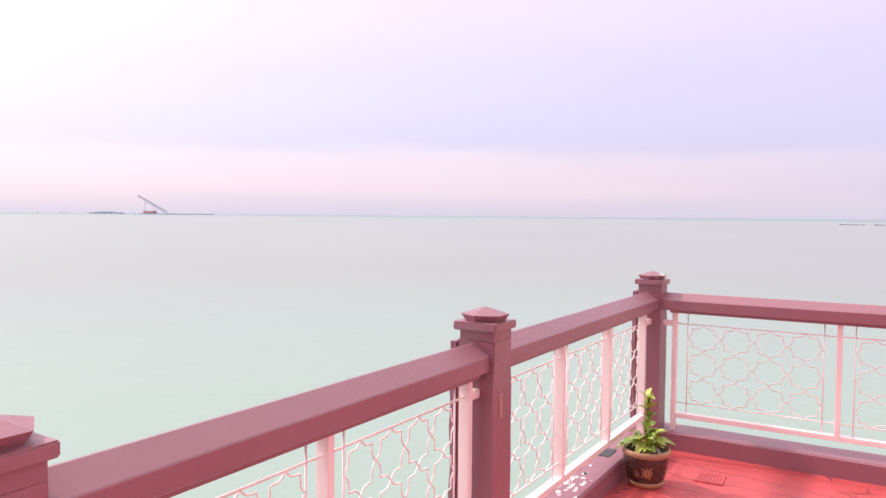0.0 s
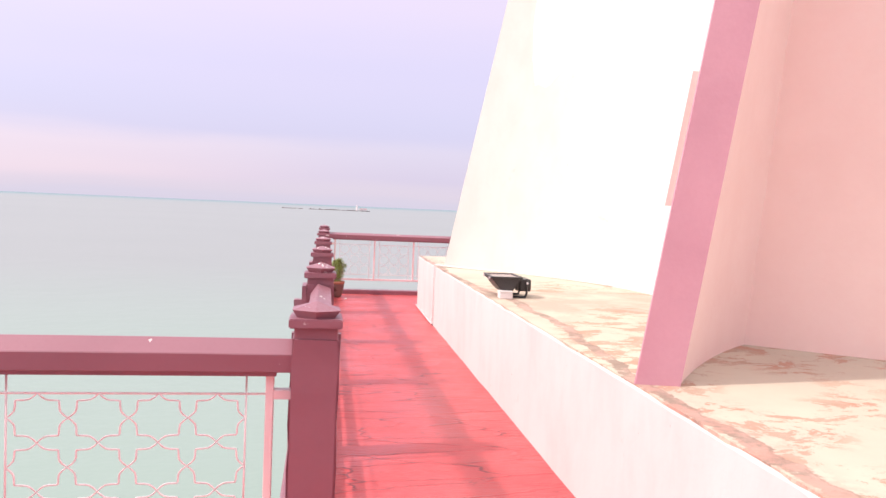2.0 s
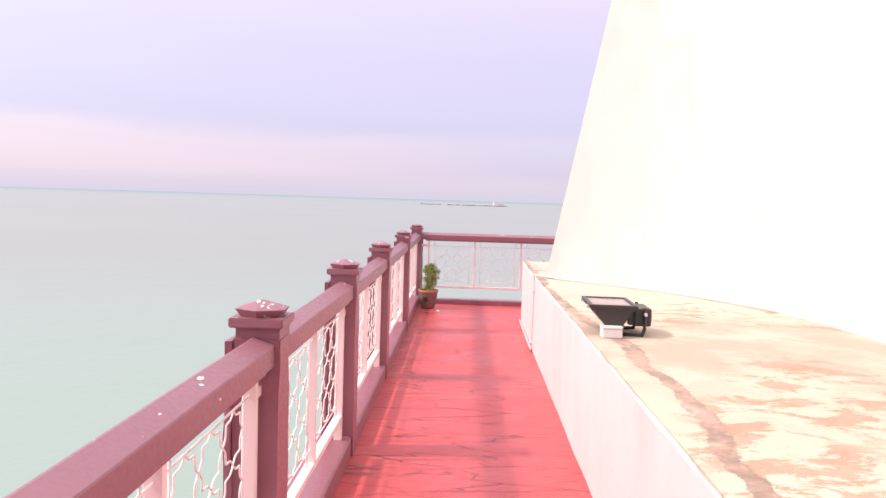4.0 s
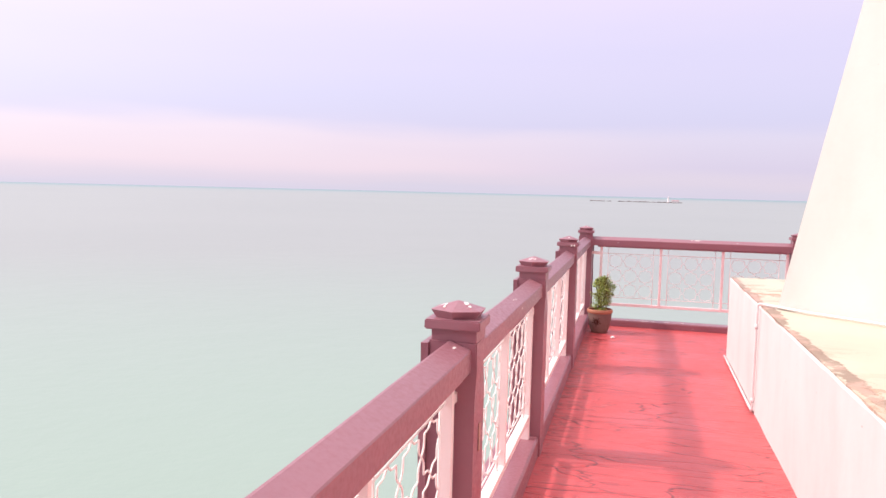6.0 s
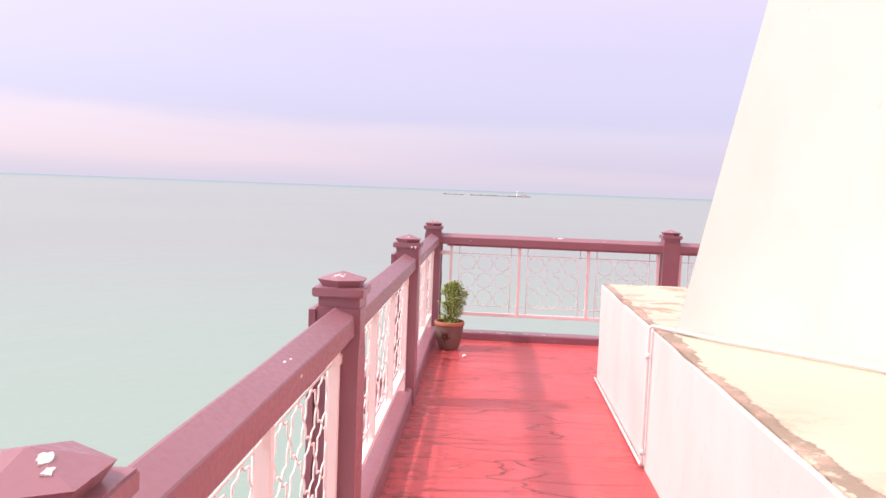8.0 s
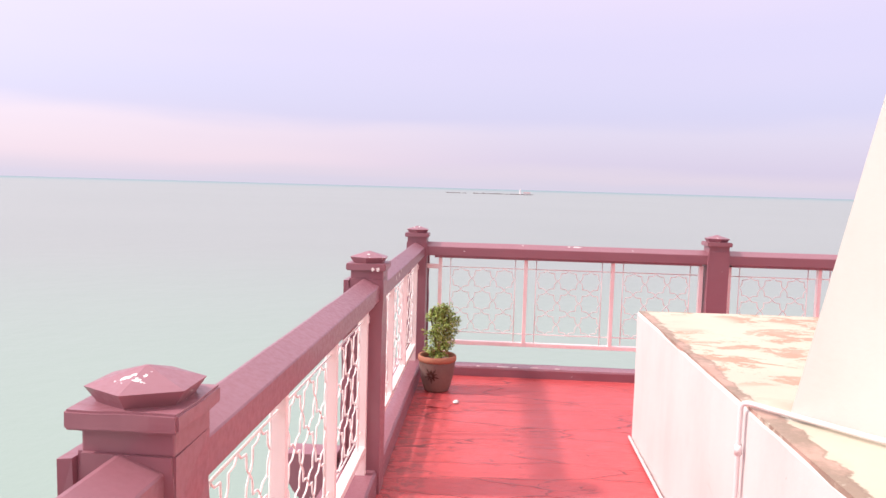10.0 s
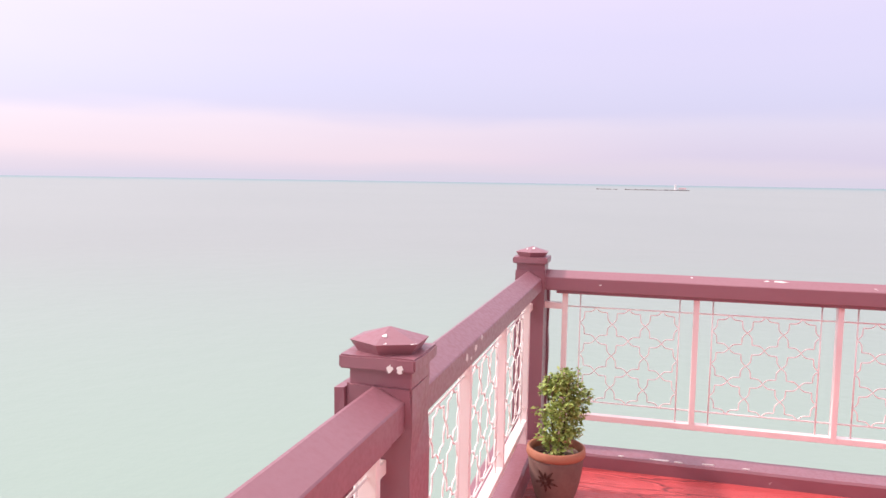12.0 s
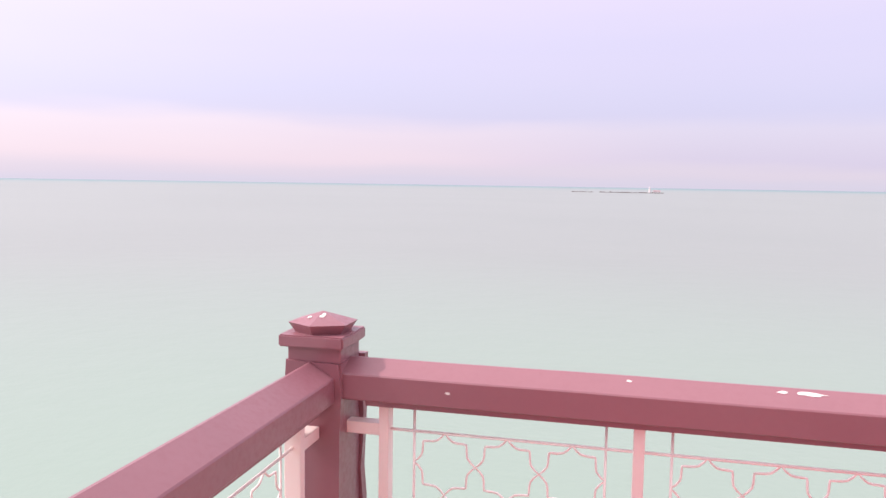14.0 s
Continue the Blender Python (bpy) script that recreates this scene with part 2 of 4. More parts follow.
def floor_material():
    """Thick red deck paint over a rough sheet, wrinkled mostly across the walkway."""
    m, n, l, b = material("red_deck_paint", 0.34, spec=0.5)
    v = coords(n, l, kind="World")
    col = mix(n, l, step(n, l, noise_tex(n, l, v, 0.9, 6, 0.6), 0.3, 0.72), (0.57, 0.082, 0.088), (0.51, 0.070, 0.076))
    col = mix(n, l, step(n, l, noise_tex(n, l, v, 11, 8, 0.7), 0.5, 0.8, 0.0, 0.35), col, (0.66, 0.15, 0.15))
    cw = coords(n, l, (0.55, 2.3, 1.0), "World")
    dist = n.new("ShaderNodeTexNoise")
    dist.inputs["Scale"].default_value = 1.6
    dist.inputs["Detail"].default_value = 5.0
    l.new(cw, dist.inputs["Vector"])
    add = n.new("ShaderNodeVectorMath")
    add.operation = "MULTIPLY_ADD"
    l.new(dist.outputs["Color"], add.inputs[0])
    add.inputs[1].default_value = (0.55, 0.55, 0.55)
    l.new(cw, add.inputs[2])
    vor = n.new("ShaderNodeTexVoronoi")
    vor.feature = "DISTANCE_TO_EDGE"
    vor.inputs["Scale"].default_value = 2.0
    l.new(add.outputs[0], vor.inputs["Vector"])
    crack = math_node(n, l, "MULTIPLY", step(n, l, vor.outputs["Distance"], 0.004, 0.015, 1.0, 0.0),
                      step(n, l, noise_tex(n, l, v, 2.0, 5), 0.42, 0.53))
    col = mix(n, l, math_node(n, l, "MULTIPLY", crack, 0.92), col, (0.16, 0.026, 0.031))
    # short wrinkles across the walkway
    cross = coords(n, l, (1.0, 4.2, 1.0), "World")
    ridged = math_node(n, l, "ABSOLUTE", math_node(n, l, "SUBTRACT", noise_tex(n, l, cross, 1.5, 5, 0.6, 0.5), 0.5), 0.0)
    wrinkle = math_node(n, l, "MULTIPLY", step(n, l, ridged, 0.002, 0.009, 1.0, 0.0), step(n, l, noise_tex(n, l, v, 2.6, 3), 0.52, 0.60))
    col = mix(n, l, math_node(n, l, "MULTIPLY", wrinkle, 0.8), col, (0.20, 0.03, 0.036))
    # grime gathered along the kerb of the narrow walkway
    sep = n.new("ShaderNodeSeparateXYZ")
    l.new(v, sep.inputs["Vector"])
    strip = math_node(n, l, "MULTIPLY", step(n, l, sep.outputs["X"], 1.56, 1.95, 1.0, 0.0), step(n, l, sep.outputs["Y"], 10.5, 14.0, 0.25, 1.0))
    grime = math_node(n, l, "ADD", noise_tex(n, l, v, 13, 8, 0.72, 0.4), math_node(n, l, "MULTIPLY", strip, 0.13))
    grime = math_node(n, l, "MULTIPLY", step(n, l, grime, 0.60, 0.66), strip)
    col = mix(n, l, math_node(n, l, "MULTIPLY", grime, 0.6), col, (0.17, 0.045, 0.045))
    scuff = step(n, l, noise_tex(n, l, v, 3.6, 6, 0.7), 0.66, 0.74)
    col = mix(n, l, math_node(n, l, "MULTIPLY", scuff, 0.35), col, (0.60, 0.30, 0.28))
    l.new(col, b.inputs["Base Color"])
    l.new(step(n, l, noise_tex(n, l, v, 1.5, 5), 0.3, 0.7, 0.28, 0.5), b.inputs["Roughness"])
    h = math_node(n, l, "ADD", noise_tex(n, l, cw, 5, 8, 0.62, 0.8), math_node(n, l, "MULTIPLY", step(n, l, vor.outputs["Distance"], 0.0, 0.05, 1.0, 0.0), 0.45))
    bump(n, l, b, h, 0.8, 0.014)
    return m


FLOOR = floor_material()


def sea_material():
    m, n, l, b = material("milky_green_sea", 0.35, spec=0.32)
    v = coords(n, l, (1, 1, 1), "World")
    col = mix(n, l, step(n, l, noise_tex(n, l, v, 0.012, 4), 0.3, 0.7), (0.274, 0.288, 0.272), (0.258, 0.273, 0.258))
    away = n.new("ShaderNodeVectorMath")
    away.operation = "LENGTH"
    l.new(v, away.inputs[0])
    col = mix(n, l, step(n, l, away.outputs["Value"], 14, 85, 1.0, 0.0), col, (0.266, 0.330, 0.286))   # greener towards the terrace
    col = mix(n, l, step(n, l, away.outputs["Value"], 1100, 2600), col, (0.135, 0.232, 0.24))   # dark teal far out: distant ripple reflections put into the colour
    l.new(col, b.inputs["Base Color"])
    b.inputs["IOR"].default_value = 1.33
    chop = math_node(n, l, "ADD", noise_tex(n, l, v, 0.55, 6, 0.6), math_node(n, l, "MULTIPLY", noise_tex(n, l, v, 0.06, 3), 2.5))
    bump(n, l, b, chop, 0.10, 0.4)
    return m


SEA = sea_material()
DARK_METAL = painted("black_lamp_paint", (0.045, 0.038, 0.04), (0.03, 0.026, 0.028), 0.4, relief=0.1)
PVC = painted("white_plastic", (0.80, 0.72, 0.72), (0.74, 0.65, 0.65), 0.4, relief=0.05, grain=90)
CONCRETE = painted("grey_concrete", (0.36, 0.33, 0.31), (0.28, 0.26, 0.25), 0.85, relief=0.5, grain=20)
ROCK = painted("dark_rock", (0.16, 0.12, 0.11), (0.09, 0.07, 0.07), 0.9, relief=0.5, grain=2)
TERRACOTTA = painted("terracotta", (0.45, 0.17, 0.10), (0.36, 0.13, 0.08), 0.75, relief=0.2)
POT_BODY = painted("worn_brown_clay", (0.23, 0.13, 0.11), (0.15, 0.085, 0.075), 0.7, relief=0.3)
GLAZE = painted("dark_brown_glaze", (0.085, 0.035, 0.028), (0.05, 0.022, 0.02), 0.28, relief=0.1)
TAN = painted("tan_glaze", (0.42, 0.22, 0.12), (0.33, 0.16, 0.09), 0.4, relief=0.15)
SOIL = painted("potting_soil", (0.06, 0.035, 0.025), (0.03, 0.02, 0.015), 0.95, relief=0.8, grain=120)
BARK = painted("stem_bark", (0.16, 0.11, 0.06), (0.10, 0.08, 0.04), 0.8)
# grey of the barge and far shore, paled bluish to stand for haze
HAZE_GREY = painted("hazy_far_grey", (0.34, 0.34, 0.41), (0.28, 0.28, 0.34), 0.5, grain=1)
RED_SHEET = painted("red_sheet_paint", (0.45, 0.24, 0.25), (0.38, 0.20, 0.22), 0.6, grain=1)
DARK_FLOAT = painted("dark_float_plastic", (0.12, 0.10, 0.13), (0.08, 0.07, 0.09), 0.6, grain=1)
RAW_PATCH = painted("bare_primer", (0.47, 0.26, 0.22), (0.40, 0.20, 0.17), 0.7)
LITTER = painted("crumpled_paper", (0.78, 0.72, 0.70), (0.66, 0.58, 0.58), 0.6)


def leaf_material(name, a, b_col, c):
    m, n, l, b = material(name, 0.42)
    v = coords(n, l, kind="World")
    geo = n.new("ShaderNodeNewGeometry")
    obi = n.new("ShaderNodeObjectInfo")
    r = math_node(n, l, "FRACT", math_node(n, l, "ADD", geo.outputs["Random Per Island"], obi.outputs["Random"]), 0.0)
    col = mix(n, l, r, a, b_col)
    col = mix(n, l, step(n, l, noise_tex(n, l, v, 30, 3), 0.5, 0.68), col, c)
    l.new(col, b.inputs["Base Color"])
    b.inputs["Subsurface Weight"].default_value = 0.0
    return m


LEAF_BUSH = leaf_material("small_green_leaf", (0.21, 0.28, 0.055), (0.38, 0.44, 0.10), (0.52, 0.53, 0.18))
LEAF_BIG = leaf_material("variegated_leaf", (0.13, 0.24, 0.045), (0.42, 0.48, 0.08), (0.55, 0.56, 0.16))


def glass_material():
    m, n, l, b = material("frosted_lamp_glass", 0.18)
    v = coords(n, l, kind="World")
    col = mix(n, l, noise_tex(n, l, v, 6, 3), (0.36, 0.25, 0.25), (0.31, 0.21, 0.21))
    l.new(col, b.inputs["Base Color"])
    return m


LAMP_GLASS = glass_material()


# ---- mesh helpers ----
def as_object(name, bm, mat, smooth=False):
    me = bpy.data.meshes.new(name)
    bm.normal_update()
    bm.to_mesh(me)
    bm.free()
    for x in (mat if isinstance(mat, (list, tuple)) else (mat,)):
        me.materials.append(x)
    if smooth:
        for p in me.polygons:
            p.use_smooth = True
    return new(name, me)


def part(name, bm, mat, parent, label="", smooth=False):
    ob = as_object(name, bm, mat, smooth)
    ob.parent = parent
    return tagged(ob, label)


def thing(name, m, label, category, group="", kind=""):
    ob = new(name)
    ob.empty_display_size = 0.1
    ob.matrix_world = m
    return tagged(ob, label, category, group, kind)


def box(bm, x0, y0, z0, x1, y1, z1, bevel=0.0, mat_index=0):
    vs = [bm.verts.new((x, y, z)) for x in (x0, x1) for y in (y0, y1) for z in (z0, z1)]
    idx = ((0, 1, 3, 2), (4, 6, 7, 5), (0, 4, 5, 1), (2, 3, 7, 6), (0, 2, 6, 4), (1, 5, 7, 3))
    fs = [bm.faces.new([vs[i] for i in f]) for f in idx]
    for f in fs:
        f.material_index = mat_index
    if bevel:
        edges = list({e for f in fs for e in f.edges})
        bmesh.ops.bevel(bm, geom=edges, offset=bevel, segments=2, affect="EDGES", profile=0.6)
    return bm


def loft(bm, rings, caps=True):
    """Joins rings of equally many points; returns the vertex rings."""
    vr = [[bm.verts.new(p) for p in ring] for ring in rings]
    k = len(vr[0])
    for a, b in zip(vr, vr[1:]):
        for i in range(k):
            bm.faces.new((a[i], a[(i + 1) % k], b[(i + 1) % k], b[i]))
    if caps:
        bm.faces.new(vr[0][::-1])
        bm.faces.new(vr[-1])
    return vr


def tube(bm, pts, r, sides=6, closed=False):
    pts = [Vector(p) for p in pts]
    rings = []
    k = len(pts)
    for i, p in enumerate(pts):
        a = pts[(i - 1) % k] if (closed or i) else p
        b = pts[(i + 1) % k] if (closed or i < k - 1) else p
        d = (b - a).normalized()
        u = d.orthogonal().normalized() if abs(d.y) < 0.99 else Vector((1, 0, 0))
        ref = Vector((0, 1, 0)) if abs(d.y) < 0.9 else Vector((0, 0, 1))
        u = (ref - d * ref.dot(d)).normalized()
        w = d.cross(u)
        rings.append([p + r * (math.cos(2 * math.pi * s / sides) * u + math.sin(2 * math.pi * s / sides) * w) for s in range(sides)])
    vr = [[bm.verts.new(p) for p in ring] for ring in rings]
    pairs = list(zip(vr, vr[1:])) + ([(vr[-1], vr[0])] if closed else [])
    for a, b in pairs:
        for i in range(sides):
            bm.faces.new((a[i], a[(i + 1) % sides], b[(i + 1) % sides], b[i]))
    if not closed:
        bm.faces.new(vr[0][::-1])
        bm.faces.new(vr[-1])
    return bm


def lathe(bm, profile, sides=32, wobble=0.0):
    rings = []
    for r, z in profile:
        rings.append([(r * math.cos(2 * math.pi * s / sides), r * math.sin(2 * math.pi * s / sides), z) for s in range(sides)])
    loft(bm, rings, caps=True)
    return bm


def rough_up(bm, amount, scale=9.0):
    """Uneven, hand-made surface: shifts each vertex a little."""
    for v in bm.verts:
        d = noise.noise_vector(v.co * scale)
        v.co += d * amount
    return bm


def prism(bm, outline, z0, z1):
    loft(bm, [[(x, y, z0) for x, y in outline], [(x, y, z1) for x, y in outline]])
    return bm


# ---- the plan ----
PX, QX = -0.757, 1.467
PY, RY = 6.955, 16.997
P_POSTS = [-1.35, 0.70, 2.72, 4.604]
Q_POSTS = [8.715, 10.489, 12.365, 14.638]
R_POSTS = [3.793, 6.09, 8.39]
KERB, END_KERB = 0.12, 0.075


def plinth_x(y):
    return 2.868 + 0.0075 * (y - 9.0)


# ---- unseen wall added behind the start of the walk, blocks southern sky light ----
bm = bmesh.new()
prism(bm, [(PX - 0.16, -2.0), (10.0, -2.0), (10.0, -1.61), (PX - 0.16, -1.61)], -0.45, 9.0)
tagged(as_object("unseen_wall_south", bm, WHITE_WALL), "unseen plain white wall added to block light from the south", "wall", kind="structure")

# ---- sea ----
bm = bmesh.new()
ring0 = [bm.verts.new((12 * math.cos(a), 12 * math.sin(a), SEA_Z)) for a in np.linspace(0, 2 * math.pi, 96, endpoint=False)]
centre = bm.verts.new((0, 0, SEA_Z))
for i in range(96):
    bm.faces.new((centre, ring0[i], ring0[(i + 1) % 96]))
for rad in (60, 300, 1200, 4700):
    ring1 = [bm.verts.new((rad * math.cos(a), rad * math.sin(a), SEA_Z)) for a in np.linspace(0, 2 * math.pi, 96, endpoint=False)]
    for i in range(96):
        bm.faces.new((ring0[i], ring1[i], ring1[(i + 1) % 96], ring0[(i + 1) % 96]))
    ring0 = ring1
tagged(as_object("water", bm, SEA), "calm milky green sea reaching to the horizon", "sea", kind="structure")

# ---- deck ----
DECK = [(PX - 0.16, -1.6), (10.0, -1.6), (10.0, RY + 0.08), (QX - 0.16, RY + 0.08), (QX - 0.16, PY + 0.16), (PX - 0.16, PY + 0.16)]
bm = bmesh.new()
prism(bm, DECK, -0.006, 0.0)
tagged(as_object("floor", bm, FLOOR), "wrinkled glossy red painted terrace floor", "floor", kind="structure")
bm = bmesh.new()
prism(bm, DECK, -0.45, -0.0075)
tagged(as_object("deck_slab", bm, CONCRETE), "grey concrete terrace slab above the sea", "slab", kind="structure")
bm = bmesh.new()
prism(bm, [(x * 0.9 + 0.5, y * 0.9 + 0.8) for x, y in DECK], SEA_Z - 2.0, -0.451)
tagged(as_object("foundation", bm, CONCRETE), "plain concrete foundation standing in the sea", "foundation", kind="structure")


def kerb(x0, y0, x1, y1, top=KERB, label="maroon painted concrete kerb under the railing"):
    bm = bmesh.new()
    horizontal = abs(x1 - x0) > abs(y1 - y0)
    long_ = (x1 - x0) if horizontal else (y1 - y0)
    steps = max(2, int(abs(long_) / 0.15))
    rings = []
    for i in range(steps + 1):
        s = i / steps
        prof = ((0, 0), (1, 0), (1, top - 0.012), (0.95, top), (0.05, top), (0, top - 0.012))
        if horizontal:
            rings.append([(x0 + s * (x1 - x0), y0 + p * (y1 - y0), z) for p, z in prof])
        else:
            rings.append([(x0 + p * (x1 - x0), y0 + s * (y1 - y0), z) for p, z in prof])
    loft(bm, rings)
    bmesh.ops.recalc_face_normals(bm, faces=bm.faces[:])
    for v in bm.verts:
        if v.co.z > 0.02:
            v.co += noise.noise_vector(v.co * 7) * 0.004
    return tagged(as_object("kerb", bm, PURPLE), label, "kerb", kind="structure")


kerb(PX - 0.15, -1.6, PX + 0.07, PY - 0.072)
kerb(PX - 0.15, PY - 0.07, QX + 0.07, PY + 0.15)
kerb(QX - 0.15, PY + 0.152, QX + 0.07, RY - 0.129)
kerb(QX - 0.15, RY - 0.127, 10.0, RY + 0.03, END_KERB)


# ---- railing posts ----
def railing_post(outer=(-1, 0)):
    post = thing("railing_post", Matrix(), "maroon painted concrete railing post with a pyramid cap", "post", "terrace railing posts")
    h = 0.079
    bm = bmesh.new()
    rings = []
    for z in np.linspace(0.0, 1.034, 12):
        rings.append([(x, y, float(z)) for x, y in ((-h, -h), (h, -h), (h, h), (-h, h))])
    loft(bm, rings)
    bmesh.ops.bevel(bm, geom=[e for e in bm.edges if abs(e.verts[0].co.z - e.verts[1].co.z) > 0.01], offset=0.007, segments=2, affect="EDGES")
    for v in bm.verts:
        if v.co.z > 0.9:
            v.co += noise.noise_vector(v.co * 23) * 0.006
    rough_up(bm, 0.0022, 11)
    part("shaft", bm, PURPLE, post)
    bm = bmesh.new()
    box(bm, -0.074, -0.072, 1.032, 0.079, 0.076, 1.077, 0.004)
    part("neck", bm, PURPLE, post)
    bm = bmesh.new()
    q = 0.093
    loft(bm, [[(x, y, z) for x, y in ((-q, -q), (q, -q), (q, q), (-q, q))] for z in (1.075, 1.108)])
    bmesh.ops.subdivide_edges(bm, edges=bm.edges[:], cuts=3, use_grid_fill=True)
    rough_up(bm, 0.0025, 17)
    bmesh.ops.bevel(bm, geom=[e for e in bm.edges if len(e.link_faces) == 2 and e.calc_face_angle() > 0.9], offset=0.004, segments=2, affect="EDGES")
    part("plate", bm, PURPLE, post)
    bm = bmesh.new()
    rings = []
    for s, z in ((0.077, 1.105), (0.079, 1.111), (0.097, 1.135), (0.004, 1.162)):
        rings.append([(s * math.sin(a), s * math.cos(a), z) for a in [math.pi * k / 3 for k in range(6)]])
    loft(bm, rings)
    bmesh.ops.bevel(bm, geom=[e for e in bm.edges if len(e.link_faces) == 2 and e.calc_face_angle() > 0.25], offset=0.003, segments=1, affect="EDGES")
    rough_up(bm, 0.002, 19)
    part("cap", bm, CHIPPED, post)
    # rough pilaster on the sea side
    bm = bmesh.new()
    ox, oy = outer
    rings = []
    for z in np.linspace(-0.25, 1.030, 16):
        if ox:
            c = ((ox * 0.081, -0.092), (ox * 0.081, 0.092), (ox * 0.106, 0.092), (ox * 0.106, -0.092))
        else:
            c = ((-0.092, oy * 0.081), (0.092, oy * 0.081), (0.092, oy * 0.106), (-0.092, oy * 0.106))
        rings.append([(x, y, float(z)) for x, y in c])
    loft(bm, rings)
    bmesh.ops.recalc_face_normals(bm, faces=bm.faces[:])
    rough_up(bm, 0.011, 16)
    part("pilaster", bm, PURPLE, post, "rough plastered maroon pilaster")
    return post


side_post = railing_post((-1, 0))
side_post.matrix_world = pose(PX, P_POSTS[0], 0)
for y in P_POSTS[1:]:
    copy_thing(side_post, pose(PX, y, 0))
copy_thing(side_post, pose(PX, PY, 0))
for y in Q_POSTS:
    copy_thing(side_post, pose(QX, y, 0, 0, 0, random.uniform(-0.6, 0.6)))
end_post = railing_post((0, 1))
end_post.matrix_world = pose(QX, PY, 0)
copy_thing(end_post, pose(QX, RY, 0))
for x in R_POSTS:
    copy_thing(end_post, pose(x, RY, 0))

# bare primer patches on two posts
bm = bmesh.new()
box(bm, -0.0015, -0.011, -0.048, 0.0015, 0.011, 0.048, 0.001)
rough_up(bm, 0.002, 60)
patch = tagged(as_object("paint_scar", bm, RAW_PATCH), "bare pinkish scar in maroon post paint", "paint scar")
patch.matrix_world = pose(PX + 0.0805, P_POSTS[3] - 0.015, 0.78)
copy_thing(patch, pose(QX + 0.0805, Q_POSTS[1] + 0.01, 0.70))

# ---- railing sections ----
STAR_PATH = ((0, 0.5), (0.06, 0.43), (0.13, 0.375), (0.20, 0.36), (0.31, 0.355), (0.35, 0.35), (0.355, 0.31), (0.36, 0.20), (0.375, 0.13), (0.43, 0.06))


def star_mesh():
    pts = []
    for k in range(4):
        for x, z in STAR_PATH:
            for _ in range(k):
                x, z = z, -x
            pts.append((x, 0, z))
    bm = bmesh.new()
    tube(bm, pts, 0.0185, 6, closed=True)
    bmesh.ops.recalc_face_normals(bm, faces=bm.faces[:])
    me = bpy.data.meshes.new("star")
    bm.to_mesh(me)
    bm.free()
    me.materials.append(PINK_ROD)
    for p in me.polygons:
        p.use_smooth = True
    return me


STAR = star_mesh()


